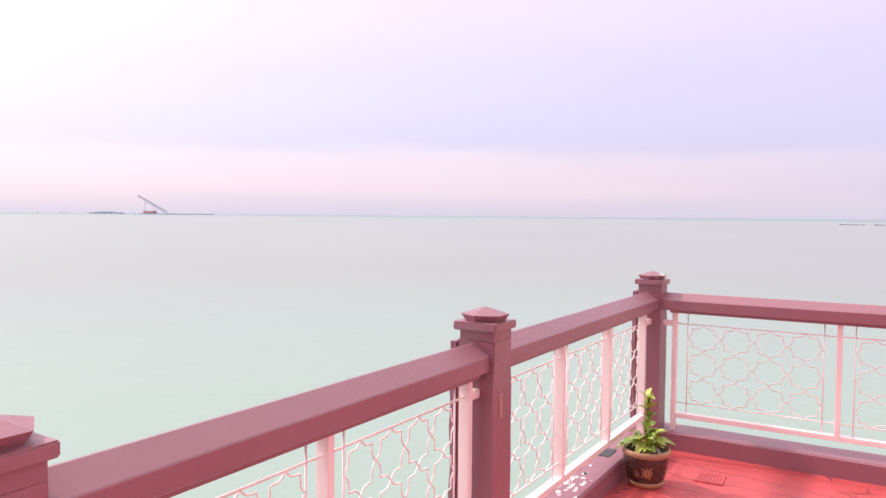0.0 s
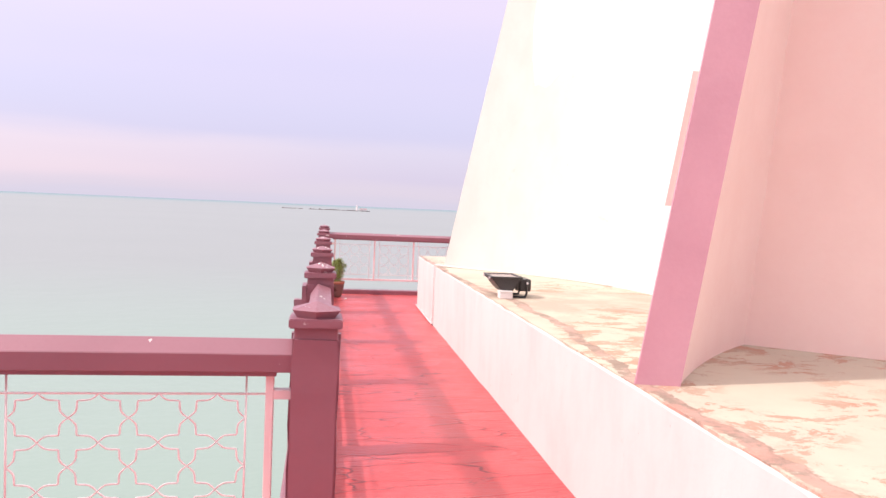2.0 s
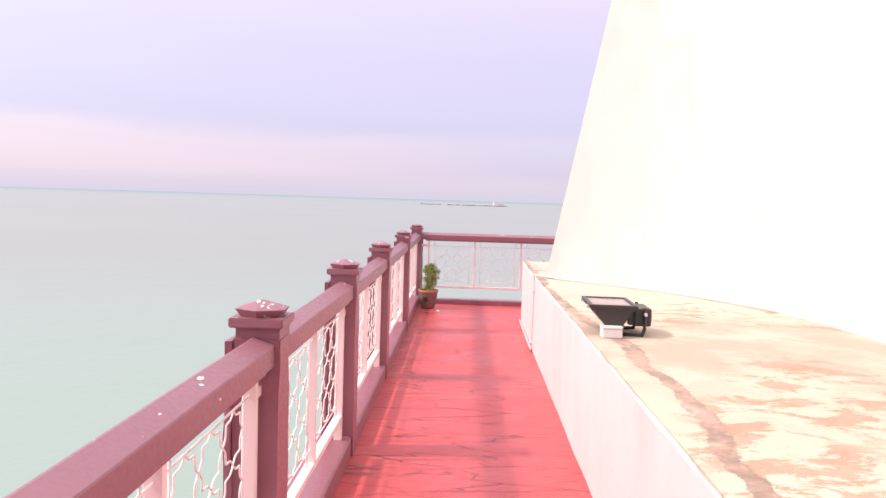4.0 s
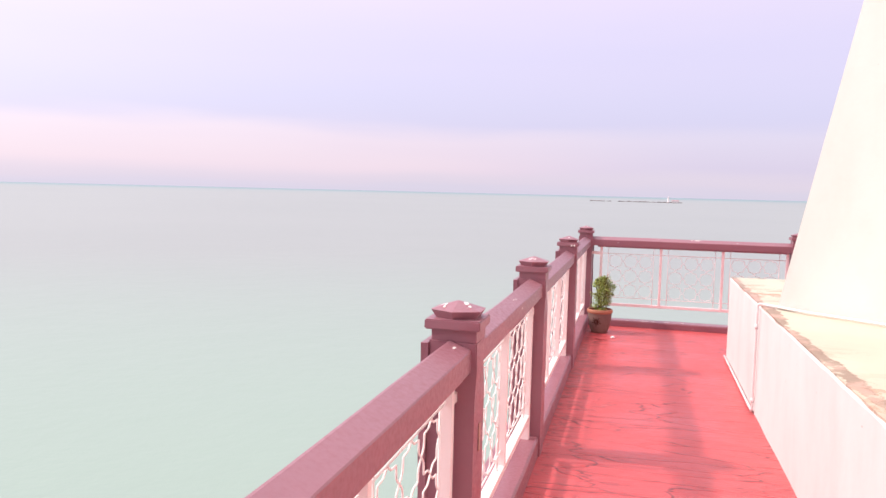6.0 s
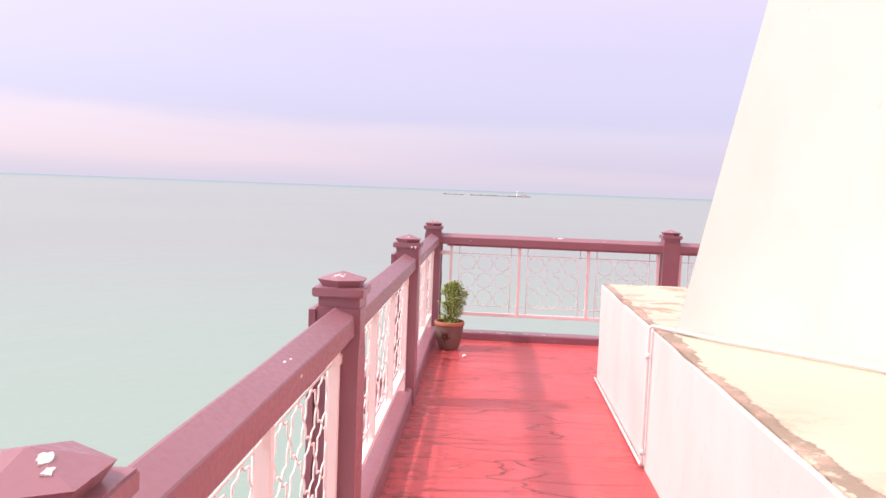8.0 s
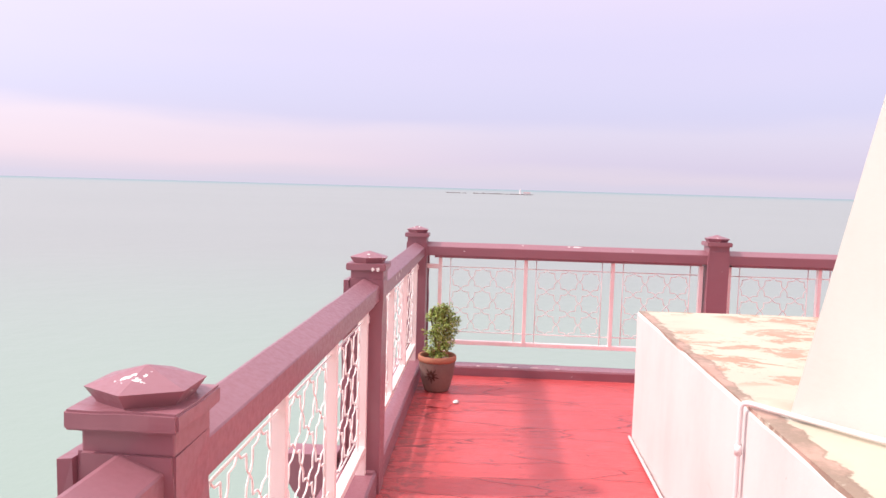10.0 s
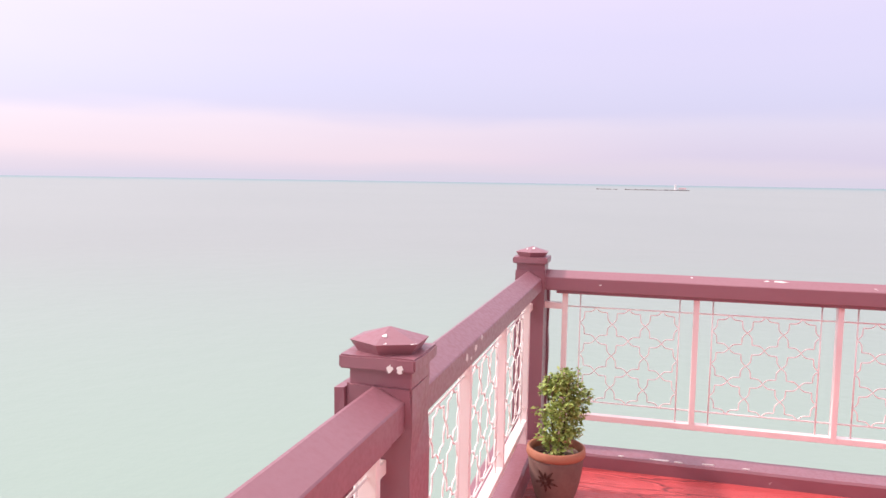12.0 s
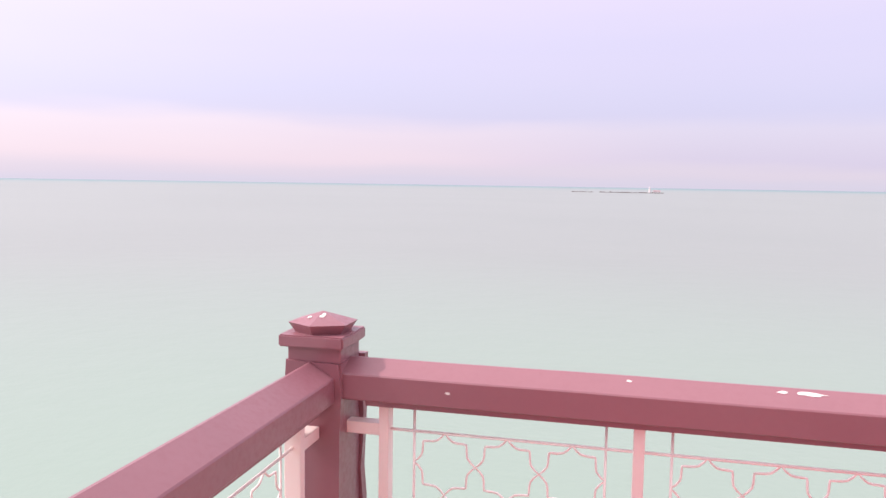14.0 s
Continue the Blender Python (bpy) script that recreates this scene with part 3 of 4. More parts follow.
def railing_section(length, panels, gap0, gap1, m, rail=(1.036, 1.008, 0.932), drop=0.0, label="maroon handrail over pale pink metal screens of stars"):
    """A bay between two posts whose centres are length apart; runs along its own x from the first post's centre.
    rail: heights of the ridge, the shoulders and the underside; drop: how much lower the screens hang."""
    RIDGE, SHOULDER, RAIL_BOTTOM = rail
    ROD_TOP, ROD_LOW, BOTTOM_RAIL = 0.850 - drop, 0.330 - drop, 0.262 - drop
    bay = thing("railing_section", m, label, "railing", "terrace railing sections")
    h = 0.077
    # handrail with a top that falls to the walkway and steeply to the sea
    bm = bmesh.new()
    w = 0.064
    outer = 0.052
    prof = ((-w, RAIL_BOTTOM + 0.004), (-w + 0.004, RAIL_BOTTOM), (outer - 0.004, RAIL_BOTTOM), (outer, RAIL_BOTTOM + 0.004), (outer, SHOULDER - 0.032), (outer - 0.004, SHOULDER - 0.027),
            (0.012, RIDGE), (0.005, RIDGE), (-w + 0.003, SHOULDER + 0.001), (-w, SHOULDER - 0.003))
    k = int(length / 0.16)
    seed = m.translation
    rings = []
    for i in range(k + 1):
        x = h + (length - 2 * h) * i / k
        row = []
        for y, z in prof:
            d = noise.noise_vector(Vector((x * 3 + seed.x, y * 9 + seed.y, z * 9))) * 0.0022
            row.append((x, y + d.y, z + d.z * 0.8))
        rings.append(row)
    loft(bm, rings)
    bmesh.ops.recalc_face_normals(bm, faces=bm.faces[:])
    part("handrail", bm, PURPLE, bay)
    bm = bmesh.new()
    box(bm, h + gap0 * 0.35, -0.05, RAIL_BOTTOM - 0.016, length - h - gap1 * 0.35, 0.045, RAIL_BOTTOM + 0.004, 0.002)
    part("batten", bm, PURPLE, bay)
    x0, x1 = gap0, length - gap1
    pitch = (x1 - x0) / panels
    for i in range(panels + 1):
        x = x0 + pitch * i
        low = (END_KERB if m.translation.y > RY - 0.01 else KERB) - 0.004 if i in (0, panels) else BOTTOM_RAIL - 0.03
        bm = bmesh.new()
        box(bm, x - 0.014, -0.023, low, x + 0.014, 0.023, RAIL_BOTTOM - 0.015, 0.003)
        part("mullion", bm, PINK_METAL, bay)
    bm = bmesh.new()
    box(bm, x0 - 0.013, -0.022, BOTTOM_RAIL - 0.032, x1 + 0.013, 0.022, BOTTOM_RAIL, 0.003)
    part("bottom_rail", bm, PINK_METAL, bay)
    for x, gap, s in ((x0, gap0, -1), (x1, gap1, 1)):
        if gap > 0.11:
            bm = bmesh.new()
            a, b = sorted((x + s * 0.013, x + s * (gap - h + 0.004)))
            box(bm, a, -0.021, ROD_TOP - 0.016, b, 0.021, ROD_TOP + 0.018, 0.003)
            part("stub", bm, PINK_METAL, bay)
    for z in (ROD_TOP, ROD_LOW):
        bm = bmesh.new()
        tube(bm, [(x0, 0, z), (x1, 0, z)], 0.0042, 6)
        part("cross_rod", bm, PINK_ROD, bay, smooth=True)
    for i in range(panels):
        a, b = x0 + pitch * i + 0.082, x0 + pitch * (i + 1) - 0.082
        for x in (b, a):
            bm = bmesh.new()
            tube(bm, [(x, 0, BOTTOM_RAIL - 0.004), (x, 0, RAIL_BOTTOM - 0.015)], 0.004, 6)
            rods = part("screen_rod", bm, PINK_ROD, bay, smooth=True)
        cols = max(2, round((b - a) / 0.178))
        cw, ch = (b - a) / cols, (ROD_TOP - ROD_LOW) / 3
        for c in range(cols):
            for r in range(3):
                star = new("star", STAR)
                star.parent = rods
                star.matrix_basis = Matrix.LocRotScale((a + cw * (c + 0.5), 0, ROD_LOW + ch * (r + 0.5)), None, (cw, ch, ch))
    return bay


def along_y(x, ya, yb, panels, g0, g1, *rail):
    return railing_section(yb - ya, panels, g0, g1, pose(x, ya, 0, 0, 0, 90), *rail)


def along_x(y, xa, xb, panels, g0, g1, *rail):
    return railing_section(xb - xa, panels, g0, g1, pose(xa, y, 0), *rail)


LOW_RAIL = ((1.028, 0.982, 0.920), 0.016)
CROSS_RAIL = ((1.023, 0.981, 0.914), 0.026)


along_y(PX, P_POSTS[0], P_POSTS[1], 2, 0.12, 0.17, *LOW_RAIL)
along_y(PX, P_POSTS[1], P_POSTS[2], 2, 0.12, 0.17, *LOW_RAIL)
along_y(PX, P_POSTS[2], P_POSTS[3], 2, 0.12, 0.15, *LOW_RAIL)
along_y(PX, P_POSTS[3], PY, 3, 0.105, 0.21, *LOW_RAIL)
along_x(PY, PX, QX, 2, 0.155, 0.155, *CROSS_RAIL)
Q_LINE = [PY] + Q_POSTS + [RY]
Q_RAILS = ((1.044, 1.019, 0.943), (1.039, 1.013, 0.936), (1.037, 1.009, 0.934), (1.036, 1.004, 0.931), (1.033, 0.994, 0.926))
for ya, yb, k, rail, low in zip(Q_LINE, Q_LINE[1:], (2, 2, 2, 3, 3), Q_RAILS, (-0.010, -0.004, 0.0, 0.004, 0.010)):
    along_y(QX, ya, yb, k, 0.11, 0.19 if yb == RY else 0.135, rail, low)
R_RAIL = ((1.038, 1.006, 0.934), 0.006)
along_x(RY, QX, R_POSTS[0], 3, 0.186, 0.108, *R_RAIL)
along_x(RY, R_POSTS[0], R_POSTS[1], 3, 0.105, 0.15, *R_RAIL)
along_x(RY, R_POSTS[1], R_POSTS[2], 3, 0.105, 0.15, *R_RAIL)

# chips where the maroon paint has come off
CHIP = painted("bare_white_undercoat", (0.82, 0.76, 0.75), (0.72, 0.62, 0.61), 0.7, relief=0.1)
rc = random.Random(3)


def paint_chip(x, y, z, normal, length, width):
    """A ragged flat scar lying on a painted face; length runs along the railing."""
    bm = bmesh.new()
    ring = []
    for a in np.linspace(0, 2 * math.pi, 13, endpoint=False):
        r = rc.uniform(0.55, 1.1)
        ring.append((0.5 * length * r * math.cos(a), 0.5 * width * r * math.sin(a)))
    prism(bm, ring, -0.004, 0.0)
    chip = tagged(as_object("paint_chip", bm, CHIP), "ragged white chip in the maroon railing paint", "paint chip", "railing paint chips")
    up = Vector(normal).normalized()
    along = Vector((1, 0, 0)) if abs(up.x) < 1e-6 else Vector((0, 1, 0))
    side = up.cross(along).normalized()
    along = side.cross(up)
    m = Matrix((along, side, up)).transposed().to_4x4()
    m.translation = Vector((x, y, z)) + up * 0.0010
    chip.matrix_world = m


FACE = QX + 0.064
for y, z, a, b in ((15.18, 0.965, 0.035, 0.030), (15.31, 0.968, 0.045, 0.024), (15.40, 0.984, 0.028, 0.016), (15.24, 0.950, 0.018, 0.012), (8.08, 0.985, 0.012, 0.008), (11.52, 0.985, 0.016, 0.009)):
    paint_chip(FACE, y, z, (1, 0, 0), a, b)
for y, drop_, a, b in ((8.08, 0.006, 0.040, 0.018), (8.04, 0.012, 0.020, 0.012), (7.78, 0.012, 0.014, 0.008), (10.35, 0.010, 0.030, 0.011), (11.50, 0.012, 0.022, 0.009), (11.54, 0.014, 0.016, 0.008)):
    rail = Q_RAILS[0 if y < Q_POSTS[0] else 1 if y < Q_POSTS[1] else 2]
    fall = (rail[0] - rail[1]) / 0.069
    paint_chip(QX - 0.005 + drop_ / fall, y, rail[0] - drop_, (fall, 0, 1), a, b)
for x, a, b in ((2.72, 0.085, 0.016), (2.66, 0.030, 0.012), (2.30, 0.014, 0.008)):
    paint_chip(x, RY - 0.012, 1.0300, (0, -0.46, 1), a, b)
paint_chip(1.84, RY - 0.064, 0.975, (0, -1, 0), 0.016, 0.008)
for x, y in ((1.500, Q_POSTS[3]), (1.524, Q_POSTS[3])):
    paint_chip(x, y - 0.094, 1.084, (0, -1, 0), 0.018, 0.022)
# chips on three caps: on the faces that look towards the walkway
for py, spots in ((Q_POSTS[0], ((0.2, -0.03), (-0.25, -0.02), (0.12, -0.055))), (Q_POSTS[1], ((-0.5, -0.045), (0.62, -0.03), (0.5, -0.055), (-0.35, -0.06))), (Q_POSTS[3], ((0.05, -0.05),)), (RY, ((-0.3, -0.045), (0.2, -0.03)))):
    for k, (turn, r) in enumerate(spots):
        a = -math.pi / 2 + turn * 1.9
        lean = Vector((0.29 * math.cos(a), 0.29 * math.sin(a), 1))
        paint_chip(QX - r * math.cos(a), py - r * math.sin(a), 1.1622 + r * 0.27, lean, (0.018, 0.030, 0.022, 0.016)[k], (0.013, 0.018, 0.014, 0.010)[k])

for x, a, b in ((2.18, 0.11, 0.020), (2.27, 0.05, 0.014), (2.42, 0.07, 0.012), (1.98, 0.03, 0.012), (2.60, 0.04, 0.012)):
    paint_chip(x, RY - 0.112 + 0.02 * rc.random(), END_KERB + 0.002, (0, 0, 1), a, b)

# thin dark plate on the kerb, its colour standing for a drain hole's darkness
bm = bmesh.new()
box(bm, -0.06, -0.075, 0.0, 0.055, 0.075, 0.006, 0.002)
hole_plate = tagged(as_object("drain_hole_plate", bm, DARK_METAL), "thin dark plate standing for a drain hole in maroon kerb", "drain cover")
hole_plate.matrix_world = pose(PX - 0.065, 6.235, KERB - 0.001, 0, 0, 2)

# white paint splashed on the kerb
rs = random.Random(11)
bm = bmesh.new()
for _ in range(44):
    cx, cy, r = rs.gauss(0, 0.045), rs.gauss(0, 0.13), rs.uniform(0.004, 0.017)
    if abs(cx) > 0.10:
        continue
    ring = [(cx + r * rs.uniform(0.5, 1.2) * math.cos(a), cy + r * rs.uniform(0.8, 2.0) * math.sin(a)) for a in np.linspace(0, 2 * math.pi, 9, endpoint=False)]
    prism(bm, ring, 0.0, 0.0015)
splash = tagged(as_object("paint_splash", bm, LITTER), "white paint splashes dried on the maroon kerb", "paint splash", kind="stuff")
splash.matrix_world = pose(PX - 0.045, 5.70, KERB + 0.0008)

# scupper corbel on the sea side
bm = bmesh.new()
prof = [(0.0, 0.20), (-0.24, 0.20), (-0.25, 0.19)] + [(-0.25 * math.cos(a), 0.15 - 0.24 * math.sin(a)) for a in np.linspace(0.0, 1.57, 9)]
loft(bm, [[(x, y, z) for x, z in prof] for y in (-0.07, 0.07)])
bmesh.ops.recalc_face_normals(bm, faces=bm.faces[:])
corbel = tagged(as_object("corbel", bm, PURPLE), "maroon curved corbel on the railing's sea side", "corbel", kind="structure")
corbel.matrix_world = pose(QX - 0.13, Q_POSTS[3], -0.02)

# ---- plinth of the minaret ----
PLINTH_TOP_Z = 0.772
FRONT = [(plinth_x(-1.6), -1.6), (plinth_x(3.0), 3.0), (plinth_x(7.55), 7.55), (plinth_x(10.5), 10.5), (plinth_x(13.62), 13.62), (2.925, 15.56)]
OUTLINE = FRONT + [(9.9, 15.75), (9.9, -1.6)]
bm = bmesh.new()
edge_pts = []
for (xa, ya), (xb, yb) in zip(OUTLINE, OUTLINE[1:] + OUTLINE[:1]):
    k = max(1, int(math.hypot(xb - xa, yb - ya) / 0.12))
    edge_pts += [(xa + (xb - xa) * i / k, ya + (yb - ya) * i / k) for i in range(k)]
rings = []
for z, inset in ((0.0, 0.0), (0.35, 0.0), (0.755, 0.0), (PLINTH_TOP_Z - 0.004, 0.006)):
    ring = []
    for x, y in edge_pts:
        d = noise.noise_vector(Vector((x * 2.2, y * 2.2, z * 2))) * 0.006
        e = noise.noise_vector(Vector((x * 11, y * 11, z * 3))) * (0.006 if z > 0.7 else 0.001)
        ring.append((x + inset + d.x + e.x, y + e.y, z + (e.z if z > 0.7 else 0)))
    rings.append(ring)
loft(bm, rings)
bmesh.ops.recalc_face_normals(bm, faces=bm.faces[:])
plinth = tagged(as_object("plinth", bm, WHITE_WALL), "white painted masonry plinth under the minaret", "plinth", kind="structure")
bm = bmesh.new()
inner = [(x + 0.006 if x < 5 else x - 0.01, y - (0.006 if y > 15 else 0)) for x, y in edge_pts]
rings = [[(x, y, PLINTH_TOP_Z - 0.02) for x, y in inner], [(x, y, PLINTH_TOP_Z + 0.004 + 0.003 * noise.noise(Vector((x * 6, y * 6, 0)))) for x, y in inner]]
loft(bm, rings)
bmesh.ops.recalc_face_normals(bm, faces=bm.faces[:])
tagged(as_object("plinth_top", bm, PLINTH_TOP), "cream plinth top with paint worn off in brown patches", "plinth", kind="structure")

# ---- minaret base: four leaning fins with hollow sides between ----
TOWER_C = Vector((6.0, 10.42))
Z0 = PLINTH_TOP_Z
LEAN_X, LEAN_Y = 0.187, 0.06
TIP_SHIFT = 0.115                            # the north-west fin stands a little further in
TIP_A, TIP_B = Vector((2.869, 7.34)), Vector((3.055, 7.30))


def hollow(s, first=2.5, last=2.5, depth=1.68):
    return depth * (1 - abs(2 * s - 1) ** (first if s < 0.5 else last))


def tower_ring(h, n=44):
    """Plan of the tower h above the plinth, and for each edge the side that it belongs to."""
    pts, sides = [], []
    a = TIP_A + Vector((LEAN_X * h, LEAN_Y * h))
    b = TIP_B + Vector((LEAN_X * h, LEAN_Y * h))
    cx, cy = TOWER_C
    for i in range(n):                       # west hollow, south to north
        s = i / n
        pts.append((a.x + TIP_SHIFT * s + hollow(s, 1.6, 2.5), a.y + (2 * (cy - a.y)) * s)); sides.append(0)
    pts.append((a.x + TIP_SHIFT, 2 * cy - a.y)); sides.append(2)
    for i in range(n):                       # north hollow, west to east
        s = i / n
        pts.append((b.x + 2 * (cx - b.x) * s, 2 * cy - b.y - hollow(s, 1.6, 1.6))); sides.append(1)
    pts.append((2 * cx - b.x, 2 * cy - b.y)); sides.append(2)
    for i in range(n):                       # east hollow, north to south
        s = i / n
        pts.append((2 * cx - a.x - hollow(s, 1.6, 1.6), 2 * cy - a.y - 2 * (cy - a.y) * s)); sides.append(0)
    pts.append((2 * cx - a.x, a.y)); sides.append(2)
    for i in range(n):                       # south hollow, east to west
        s = i / n
        pts.append((2 * cx - b.x - 2 * (cx - b.x) * s, b.y + hollow(s, 1.6, 2.5))); sides.append(1)
    pts.append((b.x, b.y)); sides.append(2)
    return pts, sides


minaret = thing("minaret", pose(TOWER_C.x, TOWER_C.y, Z0), "white flaring minaret base with mauve-edged fins", "minaret")
bm = bmesh.new()
heights = [0, 0.3, 0.8, 1.5, 2.5, 4, 6, 9, 11]
rings = []
for h in heights:
    pts, sides = tower_ring(h)
    rings.append([(x - TOWER_C.x, y - TOWER_C.y, h) for x, y in pts])
loft(bm, rings)
bm.faces.ensure_lookup_table()
k = len(sides)
for j in range(len(heights) - 1):
    for i in range(k):
        bm.faces[j * k + i].material_index = 1 if sides[i] == 1 else 0
bmesh.ops.recalc_face_normals(bm, faces=bm.faces[:])
body = part("body", bm, [TOWER_WHITE, PEACH], minaret, "white and peach hollow walls", smooth=True)
body.data.set_sharp_from_angle(angle=radians(30))
for mx, my in ((1, 1), (-1, 1), (-1, -1)):
    bm = bmesh.new()
    rings = []
    for h in np.linspace(0, 11, 34):
        h = float(h)
        a = TIP_A + Vector((LEAN_X * h, LEAN_Y * h)) - TOWER_C
        b = TIP_B + Vector((LEAN_X * h, LEAN_Y * h)) - TOWER_C
        d = (b - a).normalized()
        nrm = Vector((d.y, -d.x))
        if nrm.dot(a) < 0:
            nrm = -nrm
        a2, b2 = a - d * 0.004, b + d * 0.004
        wob = 0.003 * noise.noise(Vector((h * 3, 0, 0)))
        rings.append([(mx * p.x, my * p.y, h + 0.004) for p in (a2 + nrm * (0.012 + wob), b2 + nrm * (0.012 - wob), b2 - nrm * 0.01, a2 - nrm * 0.01)])
    loft(bm, rings)
    bmesh.ops.recalc_face_normals(bm, faces=bm.faces[:])
    part("fin_edge", bm, TRIM, minaret, "mauve painted fin edge")
# conduit cover behind the fin's edge
bm = bmesh.new()
rings = []
for h in np.linspace(0.80, 1.42, 4):
    h = float(h)
    a = TIP_A + Vector((LEAN_X * h - 0.01, LEAN_Y * h + 0.05)) - TOWER_C
    rings.append([(a.x - 0.004, a.y, h), (a.x + 0.09, a.y, h), (a.x + 0.09, a.y + 0.04, h), (a.x - 0.004, a.y + 0.04, h)])
loft(bm, rings)
bmesh.ops.recalc_face_normals(bm, faces=bm.faces[:])
part("conduit_cover", bm, PEACH, minaret, "peach conduit cover")
# straight wall that juts out of the hollow south side
bm = bmesh.new()
rings = []
for h in (0.004, 1, 2, 3.5, 5, 8):
    x = 3.98 + 0.11 * h
    bx, by = TIP_B.x + LEAN_X * h, TIP_B.y + LEAN_Y * h
    y = by + hollow((x - bx) / (2 * (TOWER_C.x - bx))) + 0.03
    rings.append([(px - TOWER_C.x, py - TOWER_C.y, h) for px, py in ((x, y), (x + 2.1, y - 1.5), (x + 2.3, y + 0.5), (x + 0.9, y + 0.9))])
loft(bm, rings)
bmesh.ops.recalc_face_normals(bm, faces=bm.faces[:])
part("side_wall", bm, PEACH, minaret, "peach straight wall")

# ---- pipes on the plinth ----
conduit = thing("drain_pipe", pose(plinth_x(13.62), 13.63, 0), "thin white plastic pipe round the plinth", "pipe")


def bent(pts, r):
    out = []
    pts = [Vector(p) for p in pts]
    for i, p in enumerate(pts):
        if 0 < i < len(pts) - 1:
            a, b = (pts[i - 1] - p).normalized(), (pts[i + 1] - p).normalized()
            for s in (0, 0.25, 0.5, 0.75, 1):
                out.append(p + a * r * (1 - s) ** 2 + b * r * s ** 2)
        else:
            out.append(p)
    return out


ox, oy = plinth_x(13.62), 13.63
arc = []
for i in range(1, 13):
    s = 1 - i * 0.026
    a = TIP_A
    arc.append((a.x + TIP_SHIFT * s + hollow(s) - 0.035 - ox, a.y + 2 * (TOWER_C.y - a.y) * s - 0.05 - oy, Z0 + 0.022))
bm = bmesh.new()
tube(bm, bent([(2.905 - ox, 15.53 - oy, 0.02), (-0.02, 0, 0.02), (-0.02, 0, Z0 + 0.022)] + arc, 0.03), 0.0088, 8)
part("pipe", bm, PVC, conduit, smooth=True)
for p, d in (((-0.02, 0, 0.63), (0, 0, 1)), ((-0.02, 0, 0.10), (0, 0, 1)), (arc[3], (0.6, -0.75, 0)), (arc[7], (0.5, -0.85, 0))):
    bm = bmesh.new()
    c, d = Vector(p), Vector(d).normalized()
    tube(bm, [c - d * 0.018, c + d * 0.016], 0.0120, 10)
    part("collar", bm, PVC, conduit, smooth=True)

# ---- floodlight and junction box ----
FX, FY, FZ = 3.03, 10.54, PLINTH_TOP_Z + 0.005
flood = thing("floodlight", pose(FX, FY, FZ, 0, 0, -2) @ Matrix.Diagonal((0.88, 0.97, 1.0, 1.0)), "black floodlight lying glass up on the plinth", "floodlight")
bm = bmesh.new()
rings = []
for y in (-0.19, 0.19):
    ring = [(-0.145, y, 0.170), (-0.140, y, 0.150)]
    for s in np.linspace(0, 1, 21):
        u_ = (s - 0.6) / (0.6 if s < 0.6 else 0.4)
        ring.append((-0.125 + 0.24 * s, y, 0.148 - 0.118 * (1 - abs(u_) ** 1.6)))
    ring += [(0.140, y, 0.150), (0.145, y, 0.170)]
    rings.append(ring)
loft(bm, rings)
bmesh.ops.recalc_face_normals(bm, faces=bm.faces[:])
part("housing", bm, DARK_METAL, flood)
bm = bmesh.new()
for x0, x1, y0, y1 in ((-0.155, 0.155, -0.2, -0.172), (-0.155, 0.155, 0.172, 0.2), (-0.155, -0.128, -0.172, 0.172), (0.128, 0.155, -0.172, 0.172)):
    box(bm, x0, y0, 0.165, x1, y1, 0.184, 0.003)
part("frame", bm, DARK_METAL, flood)
bm = bmesh.new()
box(bm, -0.129, -0.173, 0.169, 0.129, 0.173, 0.178)
part("glass", bm, LAMP_GLASS, flood, "dusty pinkish glass")
bm = bmesh.new()
box(bm, 0.150, -0.12, 0.055, 0.262, 0.12, 0.160, 0.014)
part("ballast_box", bm, DARK_METAL, flood)
for i in range(5):
    bm = bmesh.new()
    box(bm, 0.118, -0.10 + i * 0.012, 0.06, 0.152, -0.094 + i * 0.012, 0.15, 0.001)
    part("cooling_fin", bm, DARK_METAL, flood)
bm = bmesh.new()
u = [(0.215, -0.135, 0.16), (0.215, -0.135, 0.045), (0.20, -0.135, 0.006), (0.02, -0.1, 0.006), (0.02, 0.1, 0.006), (0.20, 0.135, 0.006), (0.215, 0.135, 0.045), (0.215, 0.135, 0.16)]
for a, b in zip(u, u[1:]):
    a, b = Vector(a), Vector(b)
    d = (b - a).normalized()
    tube(bm, [a - d * 0.006, b + d * 0.006], 0.011, 4)
part("bracket", bm, DARK_METAL, flood)
for y in (-0.15, 0.15):
    bm = bmesh.new()
    tube(bm, [(0.215, y - 0.012, 0.13), (0.215, y + 0.012, 0.13)], 0.0095, 10)
    part("bolt", bm, PVC, flood, "pale bolt head")
for x, y in ((-0.158, -0.13), (-0.158, 0.15)):
    bm = bmesh.new()
    box(bm, x - 0.008, y - 0.008, 0.155, x + 0.008, y + 0.008, 0.176, 0.002)
    part("clip", bm, PVC, flood, "small steel clip")
bm = bmesh.new()
box(bm, 0.263, -0.10, 0.075, 0.2655, -0.03, 0.135)
part("label_plate", bm, TAN, flood, "orange rating plate")

jbox = thing("junction_box", pose(3.016, 10.362, FZ) @ Matrix.Scale(1.02, 4), "small white plastic junction box on the plinth", "junction box")
bm = bmesh.new()
box(bm, -0.055, -0.045, 0.0, 0.055, 0.045, 0.05, 0.006)
part("body", bm, PVC, jbox)
bm = bmesh.new()
box(bm, -0.057, -0.047, 0.051, 0.057, 0.047, 0.066, 0.006)
part("lid", bm, PVC, jbox)


